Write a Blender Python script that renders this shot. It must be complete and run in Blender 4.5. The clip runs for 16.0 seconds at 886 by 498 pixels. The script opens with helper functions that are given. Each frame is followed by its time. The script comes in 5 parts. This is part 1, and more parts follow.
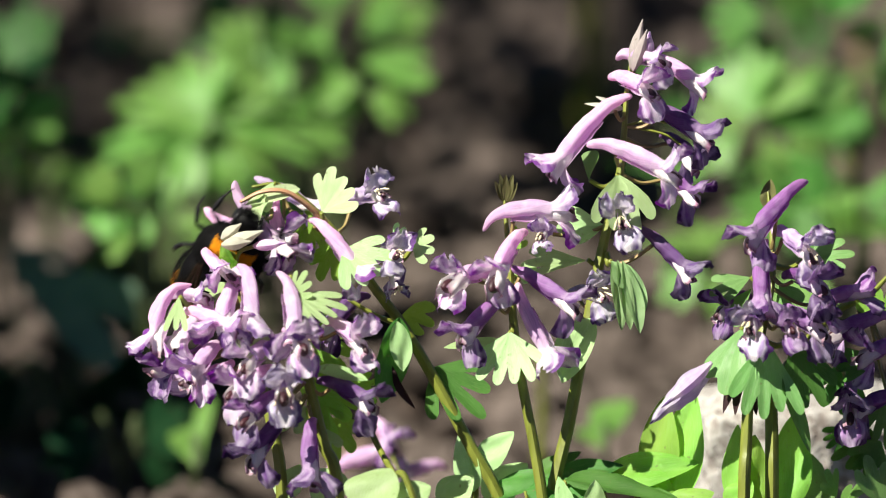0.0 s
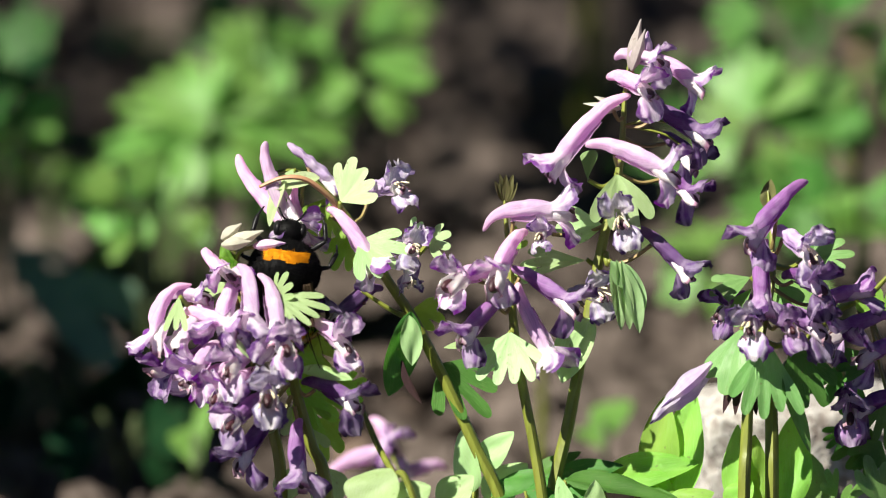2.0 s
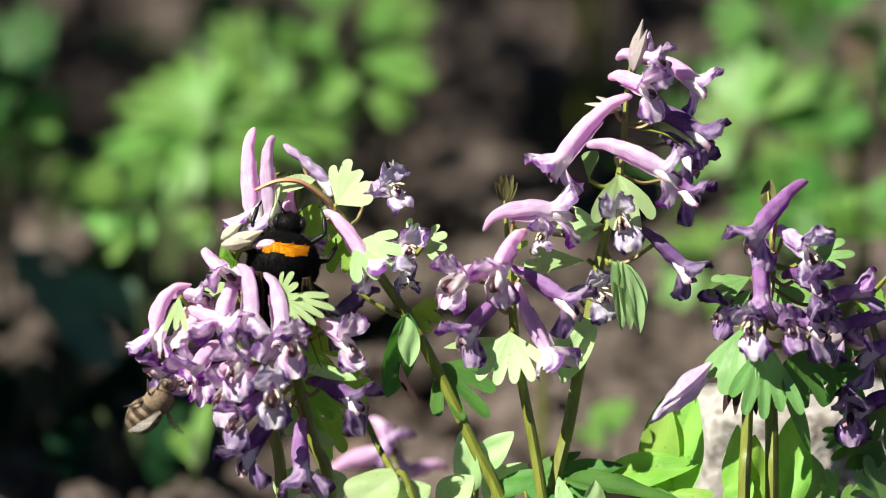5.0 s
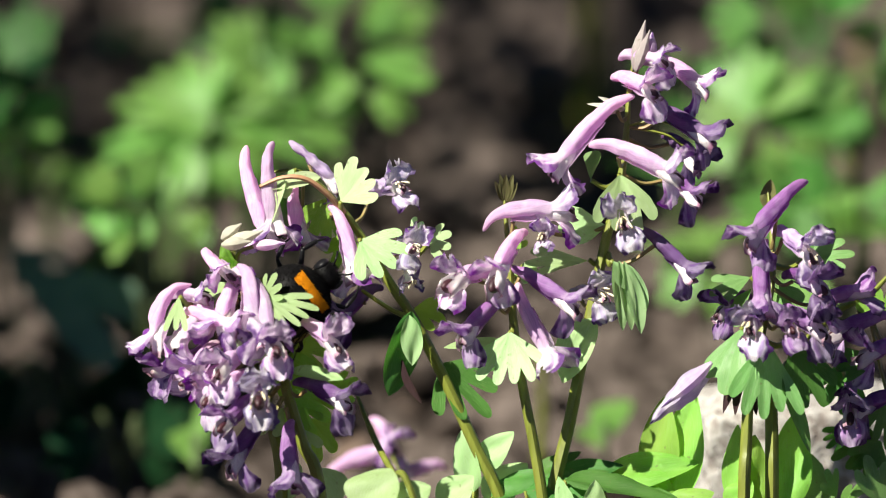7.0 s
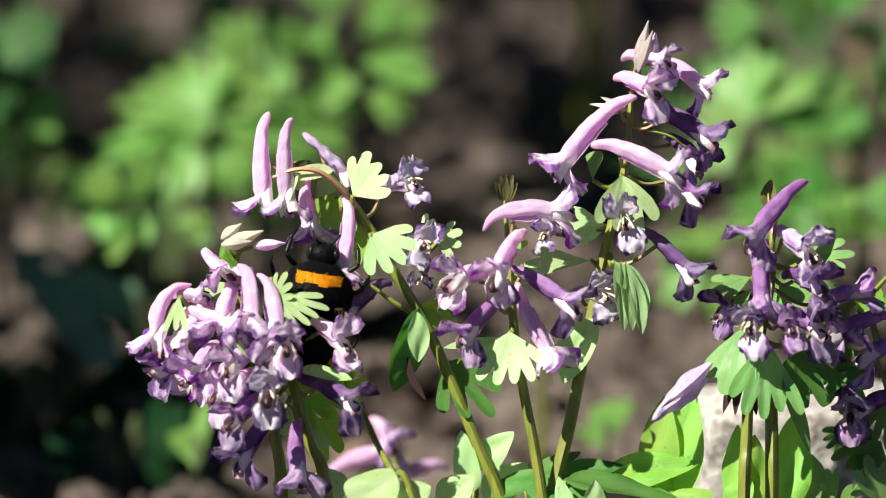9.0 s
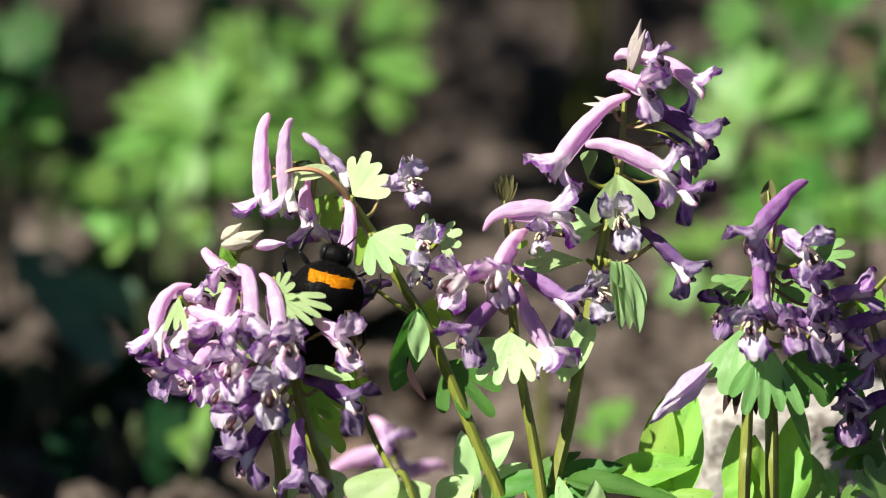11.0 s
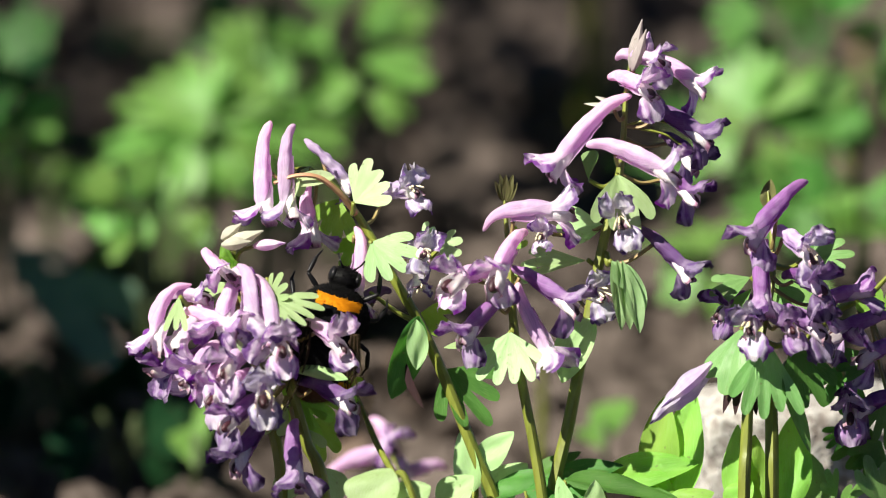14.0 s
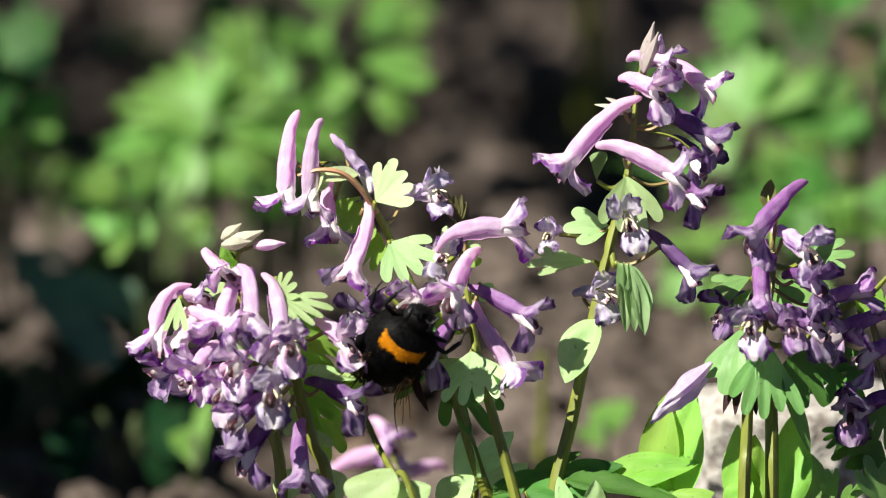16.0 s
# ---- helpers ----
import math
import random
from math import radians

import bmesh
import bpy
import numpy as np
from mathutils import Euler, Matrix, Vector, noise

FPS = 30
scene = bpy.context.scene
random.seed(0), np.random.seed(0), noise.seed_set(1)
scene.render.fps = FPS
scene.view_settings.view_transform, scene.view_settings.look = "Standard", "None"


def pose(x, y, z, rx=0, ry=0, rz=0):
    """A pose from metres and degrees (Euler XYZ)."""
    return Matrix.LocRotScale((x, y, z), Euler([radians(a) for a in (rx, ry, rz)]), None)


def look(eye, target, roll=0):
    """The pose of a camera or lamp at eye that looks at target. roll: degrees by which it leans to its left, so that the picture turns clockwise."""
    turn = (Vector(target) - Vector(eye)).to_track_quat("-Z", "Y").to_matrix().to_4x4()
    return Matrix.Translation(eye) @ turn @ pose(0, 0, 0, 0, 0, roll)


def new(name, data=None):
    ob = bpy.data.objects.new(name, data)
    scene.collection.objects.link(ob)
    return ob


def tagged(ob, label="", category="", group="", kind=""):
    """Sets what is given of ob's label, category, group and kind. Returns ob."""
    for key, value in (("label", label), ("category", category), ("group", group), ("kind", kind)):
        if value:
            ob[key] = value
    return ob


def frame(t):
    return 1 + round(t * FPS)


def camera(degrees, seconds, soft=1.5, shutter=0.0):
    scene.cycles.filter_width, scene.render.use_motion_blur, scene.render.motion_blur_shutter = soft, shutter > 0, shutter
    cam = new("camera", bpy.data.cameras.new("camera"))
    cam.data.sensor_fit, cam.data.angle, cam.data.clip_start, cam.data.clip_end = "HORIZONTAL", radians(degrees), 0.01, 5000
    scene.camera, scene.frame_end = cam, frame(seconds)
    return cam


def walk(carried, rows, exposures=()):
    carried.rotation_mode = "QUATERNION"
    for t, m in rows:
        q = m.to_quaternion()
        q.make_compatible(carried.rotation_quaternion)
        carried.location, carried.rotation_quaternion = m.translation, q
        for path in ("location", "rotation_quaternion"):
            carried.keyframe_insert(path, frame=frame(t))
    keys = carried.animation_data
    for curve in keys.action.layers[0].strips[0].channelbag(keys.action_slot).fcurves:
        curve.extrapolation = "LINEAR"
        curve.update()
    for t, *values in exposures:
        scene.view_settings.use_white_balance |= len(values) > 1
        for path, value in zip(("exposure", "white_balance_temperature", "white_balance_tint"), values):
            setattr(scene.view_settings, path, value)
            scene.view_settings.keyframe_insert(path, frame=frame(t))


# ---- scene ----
cam = camera(8.6, 16.0, soft=1.1, shutter=0.5)
cam.data.dof.use_dof = True
cam.data.dof.focus_distance = 1.2
cam.data.dof.aperture_fstop = 10.5
EYE, AIM = (0.0, -1.16435, 0.40031), (0.0, 0.0, 0.11)
walk(cam, [(0.0, look(EYE, AIM)), (16.0, look(EYE, AIM))])

# ---- light: high spring sun from the upper left, clear sky ----
SUN_FROM = Vector((-0.54, -0.42, 0.73)).normalized()
sun_data = bpy.data.lights.new("sun", "SUN")
sun_data.energy, sun_data.angle, sun_data.color = 5.0, radians(0.5), (1.0, 0.965, 0.84)
sun = new("sun", sun_data)
sun.matrix_world = look(SUN_FROM * 5, (0, 0, 0))
world = bpy.data.worlds.new("world")
scene.world = world
world.use_nodes = True
sky = world.node_tree.nodes.new("ShaderNodeTexSky")
sky.sky_type, sky.sun_disc = "NISHITA", False
sky.air_density, sky.dust_density, sky.altitude = 0.35, 0.1, 3000
sky.sun_elevation = math.asin(SUN_FROM.z)
sky.sun_rotation = math.atan2(SUN_FROM.x, SUN_FROM.y)
back = world.node_tree.nodes["Background"]
back.inputs["Strength"].default_value = 0.05
world.node_tree.links.new(sky.outputs["Color"], back.inputs["Color"])
scene.view_settings.exposure = 1.22


# ---- materials ----
class Nodes:
    """A material with a short way to add and join nodes."""

    def __init__(self, name):
        self.mat = bpy.data.materials.new(name)
        self.mat.use_nodes = True
        self.tree = self.mat.node_tree
        self.tree.nodes.clear()
        self.out = self.tree.nodes.new("ShaderNodeOutputMaterial")

    def add(self, kind, links=None, **settings):
        node = self.tree.nodes.new(kind)
        for key, value in settings.items():
            setattr(node, key, value)
        for key, value in (links or {}).items():
            self.put(node.inputs[key], value)
        return node

    def put(self, socket, value):
        if isinstance(value, bpy.types.NodeSocket):
            self.tree.links.new(value, socket)
        elif isinstance(value, tuple) and len(value) == 3 and socket.type == "RGBA":
            socket.default_value = (*value, 1)
        else:
            socket.default_value = value

    def ramp(self, fac, *stops):
        node = self.add("ShaderNodeValToRGB", {"Fac": fac})
        while len(node.color_ramp.elements) < len(stops):
            node.color_ramp.elements.new(0.5)
        for el, (place, colour) in zip(node.color_ramp.elements, stops):
            el.position = place
            el.color = (*colour, 1) if isinstance(colour, tuple) else (colour, colour, colour, 1)
        return node.outputs["Color"]

    def mix(self, fac, a, b, blend="MIX"):
        node = self.add("ShaderNodeMix", data_type="RGBA", blend_type=blend)
        self.put(node.inputs[0], fac)
        self.put(node.inputs[6], a)
        self.put(node.inputs[7], b)
        return node.outputs[2]

    def maths(self, op, a, b=0.0):
        node = self.add("ShaderNodeMath", operation=op)
        self.put(node.inputs[0], a)
        self.put(node.inputs[1], b)
        return node.outputs[0]

    def noise(self, scale, detail=3.0, where="Object", stretch=(1, 1, 1)):
        co = self.add("ShaderNodeTexCoord").outputs[where]
        mapped = self.add("ShaderNodeMapping", {"Vector": co, "Scale": Vector(stretch)})
        node = self.add("ShaderNodeTexNoise", {"Vector": mapped.outputs[0], "Scale": scale, "Detail": detail})
        return node.outputs["Fac"]

    def bump(self, height, strength, distance):
        return self.add("ShaderNodeBump", {"Height": height, "Strength": strength, "Distance": distance}).outputs[0]

    def surface(self, shader):
        self.tree.links.new(shader, self.out.inputs["Surface"])
        return self.mat


def tissue(n, colour, through_colour, share, rough, normal=None, gloss=0.35):
    """Plant tissue: glossy skin over a body that lets light through."""
    skin = n.add("ShaderNodeBsdfPrincipled", {"Base Color": colour, "Roughness": rough, "Specular IOR Level": gloss})
    glow = n.add("ShaderNodeBsdfTranslucent", {"Color": through_colour})
    if normal is not None:
        n.put(skin.inputs["Normal"], normal)
        n.put(glow.inputs["Normal"], normal)
    both = n.add("ShaderNodeMixShader", {0: share, 1: skin.outputs[0], 2: glow.outputs[0]})
    return n.surface(both.outputs[0])


def petal_material(name, spur, tube, lip, edge, pale):
    """Petal skin: colours run from the spur to the lip, with veins and a darker rim."""
    n = Nodes(name)
    uv = n.add("ShaderNodeTexCoord").outputs["UV"]
    parts = n.add("ShaderNodeSeparateXYZ", {0: uv})
    along, across = parts.outputs[0], parts.outputs[1]
    throat = tuple(0.55 * a + 0.45 * b for a, b in zip(tube, pale))
    base = n.ramp(along, (0.0, spur), (0.30, tube), (0.58, tuple(0.55 * a + 0.45 * b for a, b in zip(tube, lip))), (0.67, throat), (0.73, throat), (0.82, lip), (0.92, lip), (0.97, edge))
    side = n.maths("ABSOLUTE", n.maths("SUBTRACT", across, 0.5))
    on_lip = n.ramp(along, (0.70, 0.0), (0.80, 1.0))
    middle = n.ramp(side, (0.07, 0.85), (0.26, 0.0))
    fresh = n.ramp(n.noise(2.2, 2.0, "UV", (1.0, 1.0, 1.0)), (0.40, 0.35), (0.60, 1.0))
    base = n.mix(n.maths("MULTIPLY", n.maths("MULTIPLY", middle, fresh), on_lip), base, pale)
    ragged = n.maths("ADD", side, n.maths("MULTIPLY", n.maths("SUBTRACT", n.noise(22.0, 2.0, "UV"), 0.5), 0.08))
    rim = n.ramp(ragged, (0.39, 0.0), (0.43, 1.0))
    border = n.ramp(side, (0.27, 0.0), (0.33, 0.55), (0.37, 0.55), (0.41, 0.0))
    base = n.mix(n.maths("MULTIPLY", border, on_lip), base, pale)
    base = n.mix(n.maths("MULTIPLY", rim, n.maths("MULTIPLY", on_lip, 0.95)), base, edge)
    veins = n.noise(9.0, 2.0, "UV", (0.6, 5.0, 1.0))
    base = n.mix(n.ramp(veins, (0.47, 0.0), (0.62, 0.24)), base, edge)
    threads = n.noise(30.0, 2.0, "UV", (0.30, 4.5, 1.0))
    base = n.mix(n.maths("MULTIPLY", n.ramp(threads, (0.55, 0.0), (0.59, 0.36)), n.ramp(along, (0.6, 0.08), (0.8, 1.0))), base, edge)
    blotch = n.noise(330.0, 3.0)
    base = n.mix(n.ramp(blotch, (0.46, 0.0), (0.74, 0.4)), base, pale)
    rand = n.add("ShaderNodeObjectInfo").outputs["Random"]
    hue = n.add("ShaderNodeHueSaturation", {"Hue": n.maths("ADD", n.maths("MULTIPLY", rand, 0.035), 0.483),
                                            "Saturation": n.maths("ADD", n.maths("MULTIPLY", rand, 0.25), 0.9),
                                            "Value": n.maths("ADD", n.maths("MULTIPLY", rand, 0.3), 0.85), "Color": base})
    normal = n.bump(n.mix(0.5, n.noise(700.0, 4.0), n.noise(14.0, 3.0, "UV", (0.5, 5.0, 1.0))), 0.5, 0.0005)
    vivid = n.add("ShaderNodeHueSaturation", {"Hue": 0.5, "Saturation": 1.2, "Value": 1.15, "Color": hue.outputs[0]})
    return tissue(n, hue.outputs[0], vivid.outputs[0], 0.42, 0.55, normal, 0.22)


def leaf_material(name, light, deep, vein, share=0.4, rough=0.5, gloss=0.4):
    n = Nodes(name)
    uv = n.add("ShaderNodeTexCoord").outputs["UV"]
    parts = n.add("ShaderNodeSeparateXYZ", {0: uv})
    patch = n.noise(120.0, 4.0)
    base = n.mix(n.ramp(patch, (0.35, 0.0), (0.7, 1.0)), light, deep)
    lines = n.noise(14.0, 2.0, "UV", (0.35, 6.0, 1.0))
    mark = n.ramp(lines, (0.52, 0.0), (0.64, 0.5))
    base = n.mix(mark, base, vein)
    dirt = n.ramp(n.noise(900.0, 2.0), (0.66, 0.0), (0.75, 0.5))
    base = n.mix(dirt, base, (0.16, 0.13, 0.06))
    rand = n.add("ShaderNodeObjectInfo").outputs["Random"]
    hue = n.add("ShaderNodeHueSaturation", {"Hue": n.maths("ADD", n.maths("MULTIPLY", rand, 0.03), 0.485), "Saturation": 1.0,
                                            "Value": n.maths("ADD", n.maths("MULTIPLY", rand, 0.35), 0.8), "Color": base})
    bright = n.add("ShaderNodeHueSaturation", {"Hue": 0.49, "Saturation": 1.12, "Value": 1.5, "Color": hue.outputs[0]})
    normal = n.bump(n.mix(0.5, mark, n.noise(500.0, 3.0)), 0.4, 0.0005)
    return tissue(n, hue.outputs[0], bright.outputs[0], share, rough, normal, gloss)


def plain_material(name, light, dark, rough=0.6, grain=300.0, depth=0.0004, stretch=(1, 1, 1), gloss=0.4, metal=0.0):
    n = Nodes(name)
    fine = n.noise(grain, 5.0, "Object", stretch)
    wide = n.noise(grain / 7, 3.0)
    base = n.mix(n.ramp(n.mix(0.5, fine, wide), (0.36, 0.0), (0.64, 1.0)), dark, light)
    skin = n.add("ShaderNodeBsdfPrincipled", {"Base Color": base, "Roughness": rough, "Specular IOR Level": gloss, "Metallic": metal,
                                              "Normal": n.bump(fine, 0.6, depth)})
    return n.surface(skin.outputs[0])


LILAC = petal_material("lilac petal", (0.80, 0.53, 0.70), (0.73, 0.49, 0.70), (0.66, 0.43, 0.70), (0.15, 0.05, 0.23), (0.93, 0.88, 0.91))
# violet petals; in a few flowers this dark colour also stands in for shade
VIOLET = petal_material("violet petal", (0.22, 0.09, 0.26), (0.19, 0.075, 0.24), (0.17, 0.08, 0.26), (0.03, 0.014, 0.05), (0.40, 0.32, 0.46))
FADED = petal_material("fading petal", (0.64, 0.50, 0.66), (0.56, 0.42, 0.62), (0.54, 0.44, 0.70), (0.12, 0.06, 0.20), (0.90, 0.87, 0.84))
WILTED = petal_material("wilted petal", (0.50, 0.42, 0.58), (0.46, 0.39, 0.53), (0.34, 0.25, 0.48), (0.10, 0.05, 0.18), (0.80, 0.77, 0.74))
# mauve petals; beside the stone this colour also carries the stalks' shade
MAUVE = petal_material("mauve petal", (0.45, 0.21, 0.46), (0.37, 0.17, 0.42), (0.29, 0.14, 0.38), (0.06, 0.024, 0.10), (0.60, 0.50, 0.64))


def inner_material(name, white, cream):
    n = Nodes(name)
    uv = n.add("ShaderNodeTexCoord").outputs["UV"]
    along = n.add("ShaderNodeSeparateXYZ", {0: uv}).outputs[0]
    base = n.ramp(along, (0.0, (0.60, 0.47, 0.64)), (0.30, white), (0.84, cream), (0.93, (0.36, 0.16, 0.26)), (0.98, (0.16, 0.06, 0.11)))
    base = n.mix(n.ramp(n.noise(11.0, 2.0, "UV", (0.5, 4.0, 1.0)), (0.46, 0.0), (0.62, 0.6)), base, (0.50, 0.38, 0.50))
    base = n.mix(n.ramp(n.noise(420.0, 3.0), (0.5, 0.0), (0.75, 0.35)), base, (0.62, 0.55, 0.36))
    return tissue(n, base, base, 0.3, 0.45, n.bump(n.noise(800.0, 3.0), 0.4, 0.0004))


INNER = inner_material("white inner petal", (0.92, 0.90, 0.88), (0.92, 0.89, 0.84))
# darker copy of the white inner petal, with shade put into its colour
SHADED_INNER = inner_material("inner petal darkened for shade", (0.70, 0.62, 0.70), (0.66, 0.58, 0.62))
BRACT = leaf_material("pale bract", (0.41, 0.58, 0.27), (0.33, 0.51, 0.20), (0.51, 0.64, 0.38), 0.42, 0.5)
PALE_BRACT = leaf_material("yellowish pale bract", (0.50, 0.60, 0.33), (0.41, 0.53, 0.25), (0.58, 0.66, 0.44), 0.42, 0.5)
LEAF = leaf_material("green leaf", (0.30, 0.55, 0.09), (0.21, 0.45, 0.06), (0.37, 0.58, 0.16), 0.5, 0.42)
GREY_LEAF = leaf_material("grey-green leaf", (0.20, 0.37, 0.115), (0.13, 0.28, 0.07), (0.28, 0.43, 0.17), 0.42, 0.45)
BACK_LEAF = leaf_material("wild leaf", (0.17, 0.34, 0.075), (0.085, 0.22, 0.034), (0.24, 0.40, 0.13), 0.42, 0.42, 0.5)
# deep green weeds; on the stalks and low tuft it stands in for shade
DEEP_AND_SHADED_LEAF = leaf_material("deep green and shade-darkened leaf", (0.085, 0.22, 0.04), (0.045, 0.13, 0.025), (0.13, 0.26, 0.07), 0.35, 0.5, 0.3)
DARK_LEAF = leaf_material("near-black leaf, also for soil shadow", (0.009, 0.032, 0.014), (0.004, 0.016, 0.007), (0.014, 0.042, 0.018), 0.08, 0.9, 0.0)
DARK_GREEN_LEAF = leaf_material("very dark green leaf", (0.030, 0.10, 0.014), (0.016, 0.06, 0.008), (0.05, 0.13, 0.03), 0.25, 0.5, 0.3)
BLUISH_LEAF = leaf_material("bluish shaded leaf", (0.12, 0.22, 0.16), (0.07, 0.15, 0.11), (0.15, 0.25, 0.18), 0.2, 0.5, 0.3)
WITHERED = leaf_material("withered bract", (0.62, 0.60, 0.50), (0.46, 0.44, 0.33), (0.72, 0.70, 0.62), 0.35, 0.7)
SILVER_LEAF = leaf_material("silvery green leaf", (0.28, 0.42, 0.19), (0.20, 0.33, 0.13), (0.36, 0.48, 0.27), 0.42, 0.45)
OLIVE_BUD = leaf_material("olive bud bract", (0.15, 0.15, 0.05), (0.09, 0.08, 0.03), (0.20, 0.19, 0.07), 0.35, 0.6)
DRY_BUD = leaf_material("dry mauve bract", (0.40, 0.35, 0.335), (0.27, 0.225, 0.215), (0.52, 0.455, 0.44), 0.3, 0.7)
BROWN_LEAF = leaf_material("brown lobe", (0.045, 0.026, 0.028), (0.025, 0.014, 0.018), (0.07, 0.04, 0.035), 0.08, 0.8, 0.05)
STEM = plain_material("olive stem", (0.19, 0.215, 0.034), (0.11, 0.125, 0.018), 0.45, 260, 0.0003, (3, 3, 0.25))
PEDICEL = plain_material("reddish flower stalk", (0.24, 0.16, 0.07), (0.17, 0.16, 0.045), 0.5, 500, 0.0002)
RUSSET = plain_material("russet flower stalk", (0.46, 0.21, 0.13), (0.34, 0.20, 0.10), 0.5, 500, 0.0002)
TWIG = plain_material("brown dry stalk", (0.24, 0.20, 0.07), (0.14, 0.11, 0.04), 0.7, 200, 0.0005, (2, 2, 0.3))


def stone_material():
    n = Nodes("weathered stone")
    fine, wide, grit = n.noise(420.0, 6.0), n.noise(70.0, 4.0), n.noise(1100.0, 2.0)
    base = n.mix(n.ramp(wide, (0.36, 0.0), (0.62, 1.0)), (0.27, 0.25, 0.235), (0.42, 0.40, 0.375))
    base = n.mix(n.ramp(fine, (0.36, 0.85), (0.54, 0.0)), base, (0.17, 0.14, 0.125))
    base = n.mix(n.ramp(grit, (0.30, 0.9), (0.36, 0.0)), base, (0.05, 0.035, 0.03))
    skin = n.add("ShaderNodeBsdfPrincipled", {"Base Color": base, "Roughness": 0.9, "Specular IOR Level": 0.2, "Normal": n.bump(fine, 0.7, 0.0012)})
    return n.surface(skin.outputs[0])


STONE = stone_material()


def soil_material():
    n = Nodes("dark soil")
    fine = n.noise(220.0, 6.0)
    wide = n.noise(30.0, 3.0)
    base = n.mix(n.ramp(fine, (0.35, 0.0), (0.68, 1.0)), (0.024, 0.018, 0.015), (0.165, 0.132, 0.117))
    # wide dark blotches stand in for shadow between lumps of soil
    base = n.mix(n.ramp(wide, (0.32, 0.0), (0.48, 1.0)), (0.018, 0.014, 0.012), base)
    skin = n.add("ShaderNodeBsdfPrincipled", {"Base Color": base, "Roughness": 0.95, "Specular IOR Level": 0.0, "Normal": n.bump(fine, 0.8, 0.005)})
    return n.surface(skin.outputs[0])


SOIL = soil_material()
LITTER = plain_material("pale litter", (0.15, 0.10, 0.075), (0.05, 0.034, 0.026), 0.85, 140, 0.002)
HAIR_BLACK = plain_material("black fur", (0.004, 0.0035, 0.004), (0.0015, 0.0015, 0.0015), 0.55, 900, 0.0001, gloss=0.08)
HAIR_GOLD = plain_material("golden fur", (0.62, 0.25, 0.005), (0.40, 0.135, 0.003), 0.7, 900, 0.0001, gloss=0.08)
HAIR_WHITE = plain_material("rusty brown fur", (0.10, 0.035, 0.014), (0.05, 0.014, 0.006), 0.6, 900, 0.0001)
HAIR_GREY = plain_material("grey-brown fur", (0.34, 0.25, 0.16), (0.16, 0.11, 0.07), 0.7, 900, 0.0001)
CHITIN = plain_material("black glossy shell", (0.010, 0.009, 0.010), (0.005, 0.005, 0.006), 0.4, 500, 0.0001, gloss=0.16)
WING_VEIN = plain_material("dark wing vein", (0.03, 0.018, 0.01), (0.015, 0.009, 0.006), 0.5, 500, 0.0001, gloss=0.1)
CHITIN_BROWN = plain_material("brown banded shell", (0.07, 0.045, 0.03), (0.025, 0.018, 0.014), 0.4, 500, 0.0002)
THROAT = plain_material("dark red throat", (0.055, 0.012, 0.018), (0.018, 0.006, 0.009), 0.5, 600, 0.0002)
STAMEN = plain_material("pale yellow anther", (0.66, 0.60, 0.42), (0.5, 0.42, 0.26), 0.6, 600, 0.0002)


def wing_material(name, low, high, tint):
    n = Nodes(name)
    clear = n.add("ShaderNodeBsdfTransparent", {"Color": (0.95, 0.92, 0.82)})
    film = n.add("ShaderNodeBsdfPrincipled", {"Base Color": tint, "Roughness": 0.4, "Specular IOR Level": 0.15})
    share = n.ramp(n.noise(300.0, 3.0), (0.3, low), (0.7, high))
    both = n.add("ShaderNodeMixShader", {0: share, 1: clear.outputs[0], 2: film.outputs[0]})
    return n.surface(both.outputs[0])


WING = wing_material("smoky wing", 0.02, 0.06, (0.12, 0.09, 0.045))
PALE_WING = wing_material("pale wing", 0.25, 0.45, (0.50, 0.47, 0.43))


# ---- mesh helpers ----
def at(x, y, z):
    """A place given in millimetres."""
    return Vector((x, y, z)) * 0.001


def way(degrees, toward=0.0):
    """A direction: turned from the right hand side upwards, leaning toward the viewer's side."""
    a = radians(degrees)
    return Vector((math.cos(a), -toward, math.sin(a))).normalized()


def sheet(name, grids, start=0.0):
    """A mesh out of one or more grids of places (rows, columns, 3), with UV along and across."""
    verts, faces, uvs = [], [], []
    for grid in grids:
        nu, nv = grid.shape[:2]
        first = len(verts)
        verts += [tuple(p) for p in grid.reshape(-1, 3)]
        for i in range(nu - 1):
            for j in range(nv - 1):
                faces.append((first + i * nv + j, first + (i + 1) * nv + j, first + (i + 1) * nv + j + 1, first + i * nv + j + 1))
                u0, u1, v0, v1 = start + (1 - start) * i / (nu - 1), start + (1 - start) * (i + 1) / (nu - 1), j / (nv - 1), (j + 1) / (nv - 1)
                uvs += [u0, v0, u1, v0, u1, v1, u0, v1]
    mesh = bpy.data.meshes.new(name)
    mesh.from_pydata(verts, [], faces)
    layer = mesh.uv_layers.new(name="UVMap")
    layer.data.foreach_set("uv", np.array(uvs, dtype=np.float32))
    mesh.polygons.foreach_set("use_smooth", [True] * len(mesh.polygons))
    mesh.update()
    return mesh


def part(name, mesh, material, parent, place=None, label=""):
    """Links a mesh as one part under a thing or a part; place is in the world."""
    ob = new(name, mesh)
    if material is not None:
        mesh.materials.append(material)
    if parent is not None:
        ob.parent = parent
        base = parent["base"] if "base" in parent else (0, 0, 0)
        ob.location = (Vector(place) - Vector(base)) if place is not None else (0, 0, 0)
    elif place is not None:
        ob.location = place
    ob["base"] = tuple(place) if place is not None else (0.0, 0.0, 0.0)
    if label:
        tagged(ob, label)
    return ob


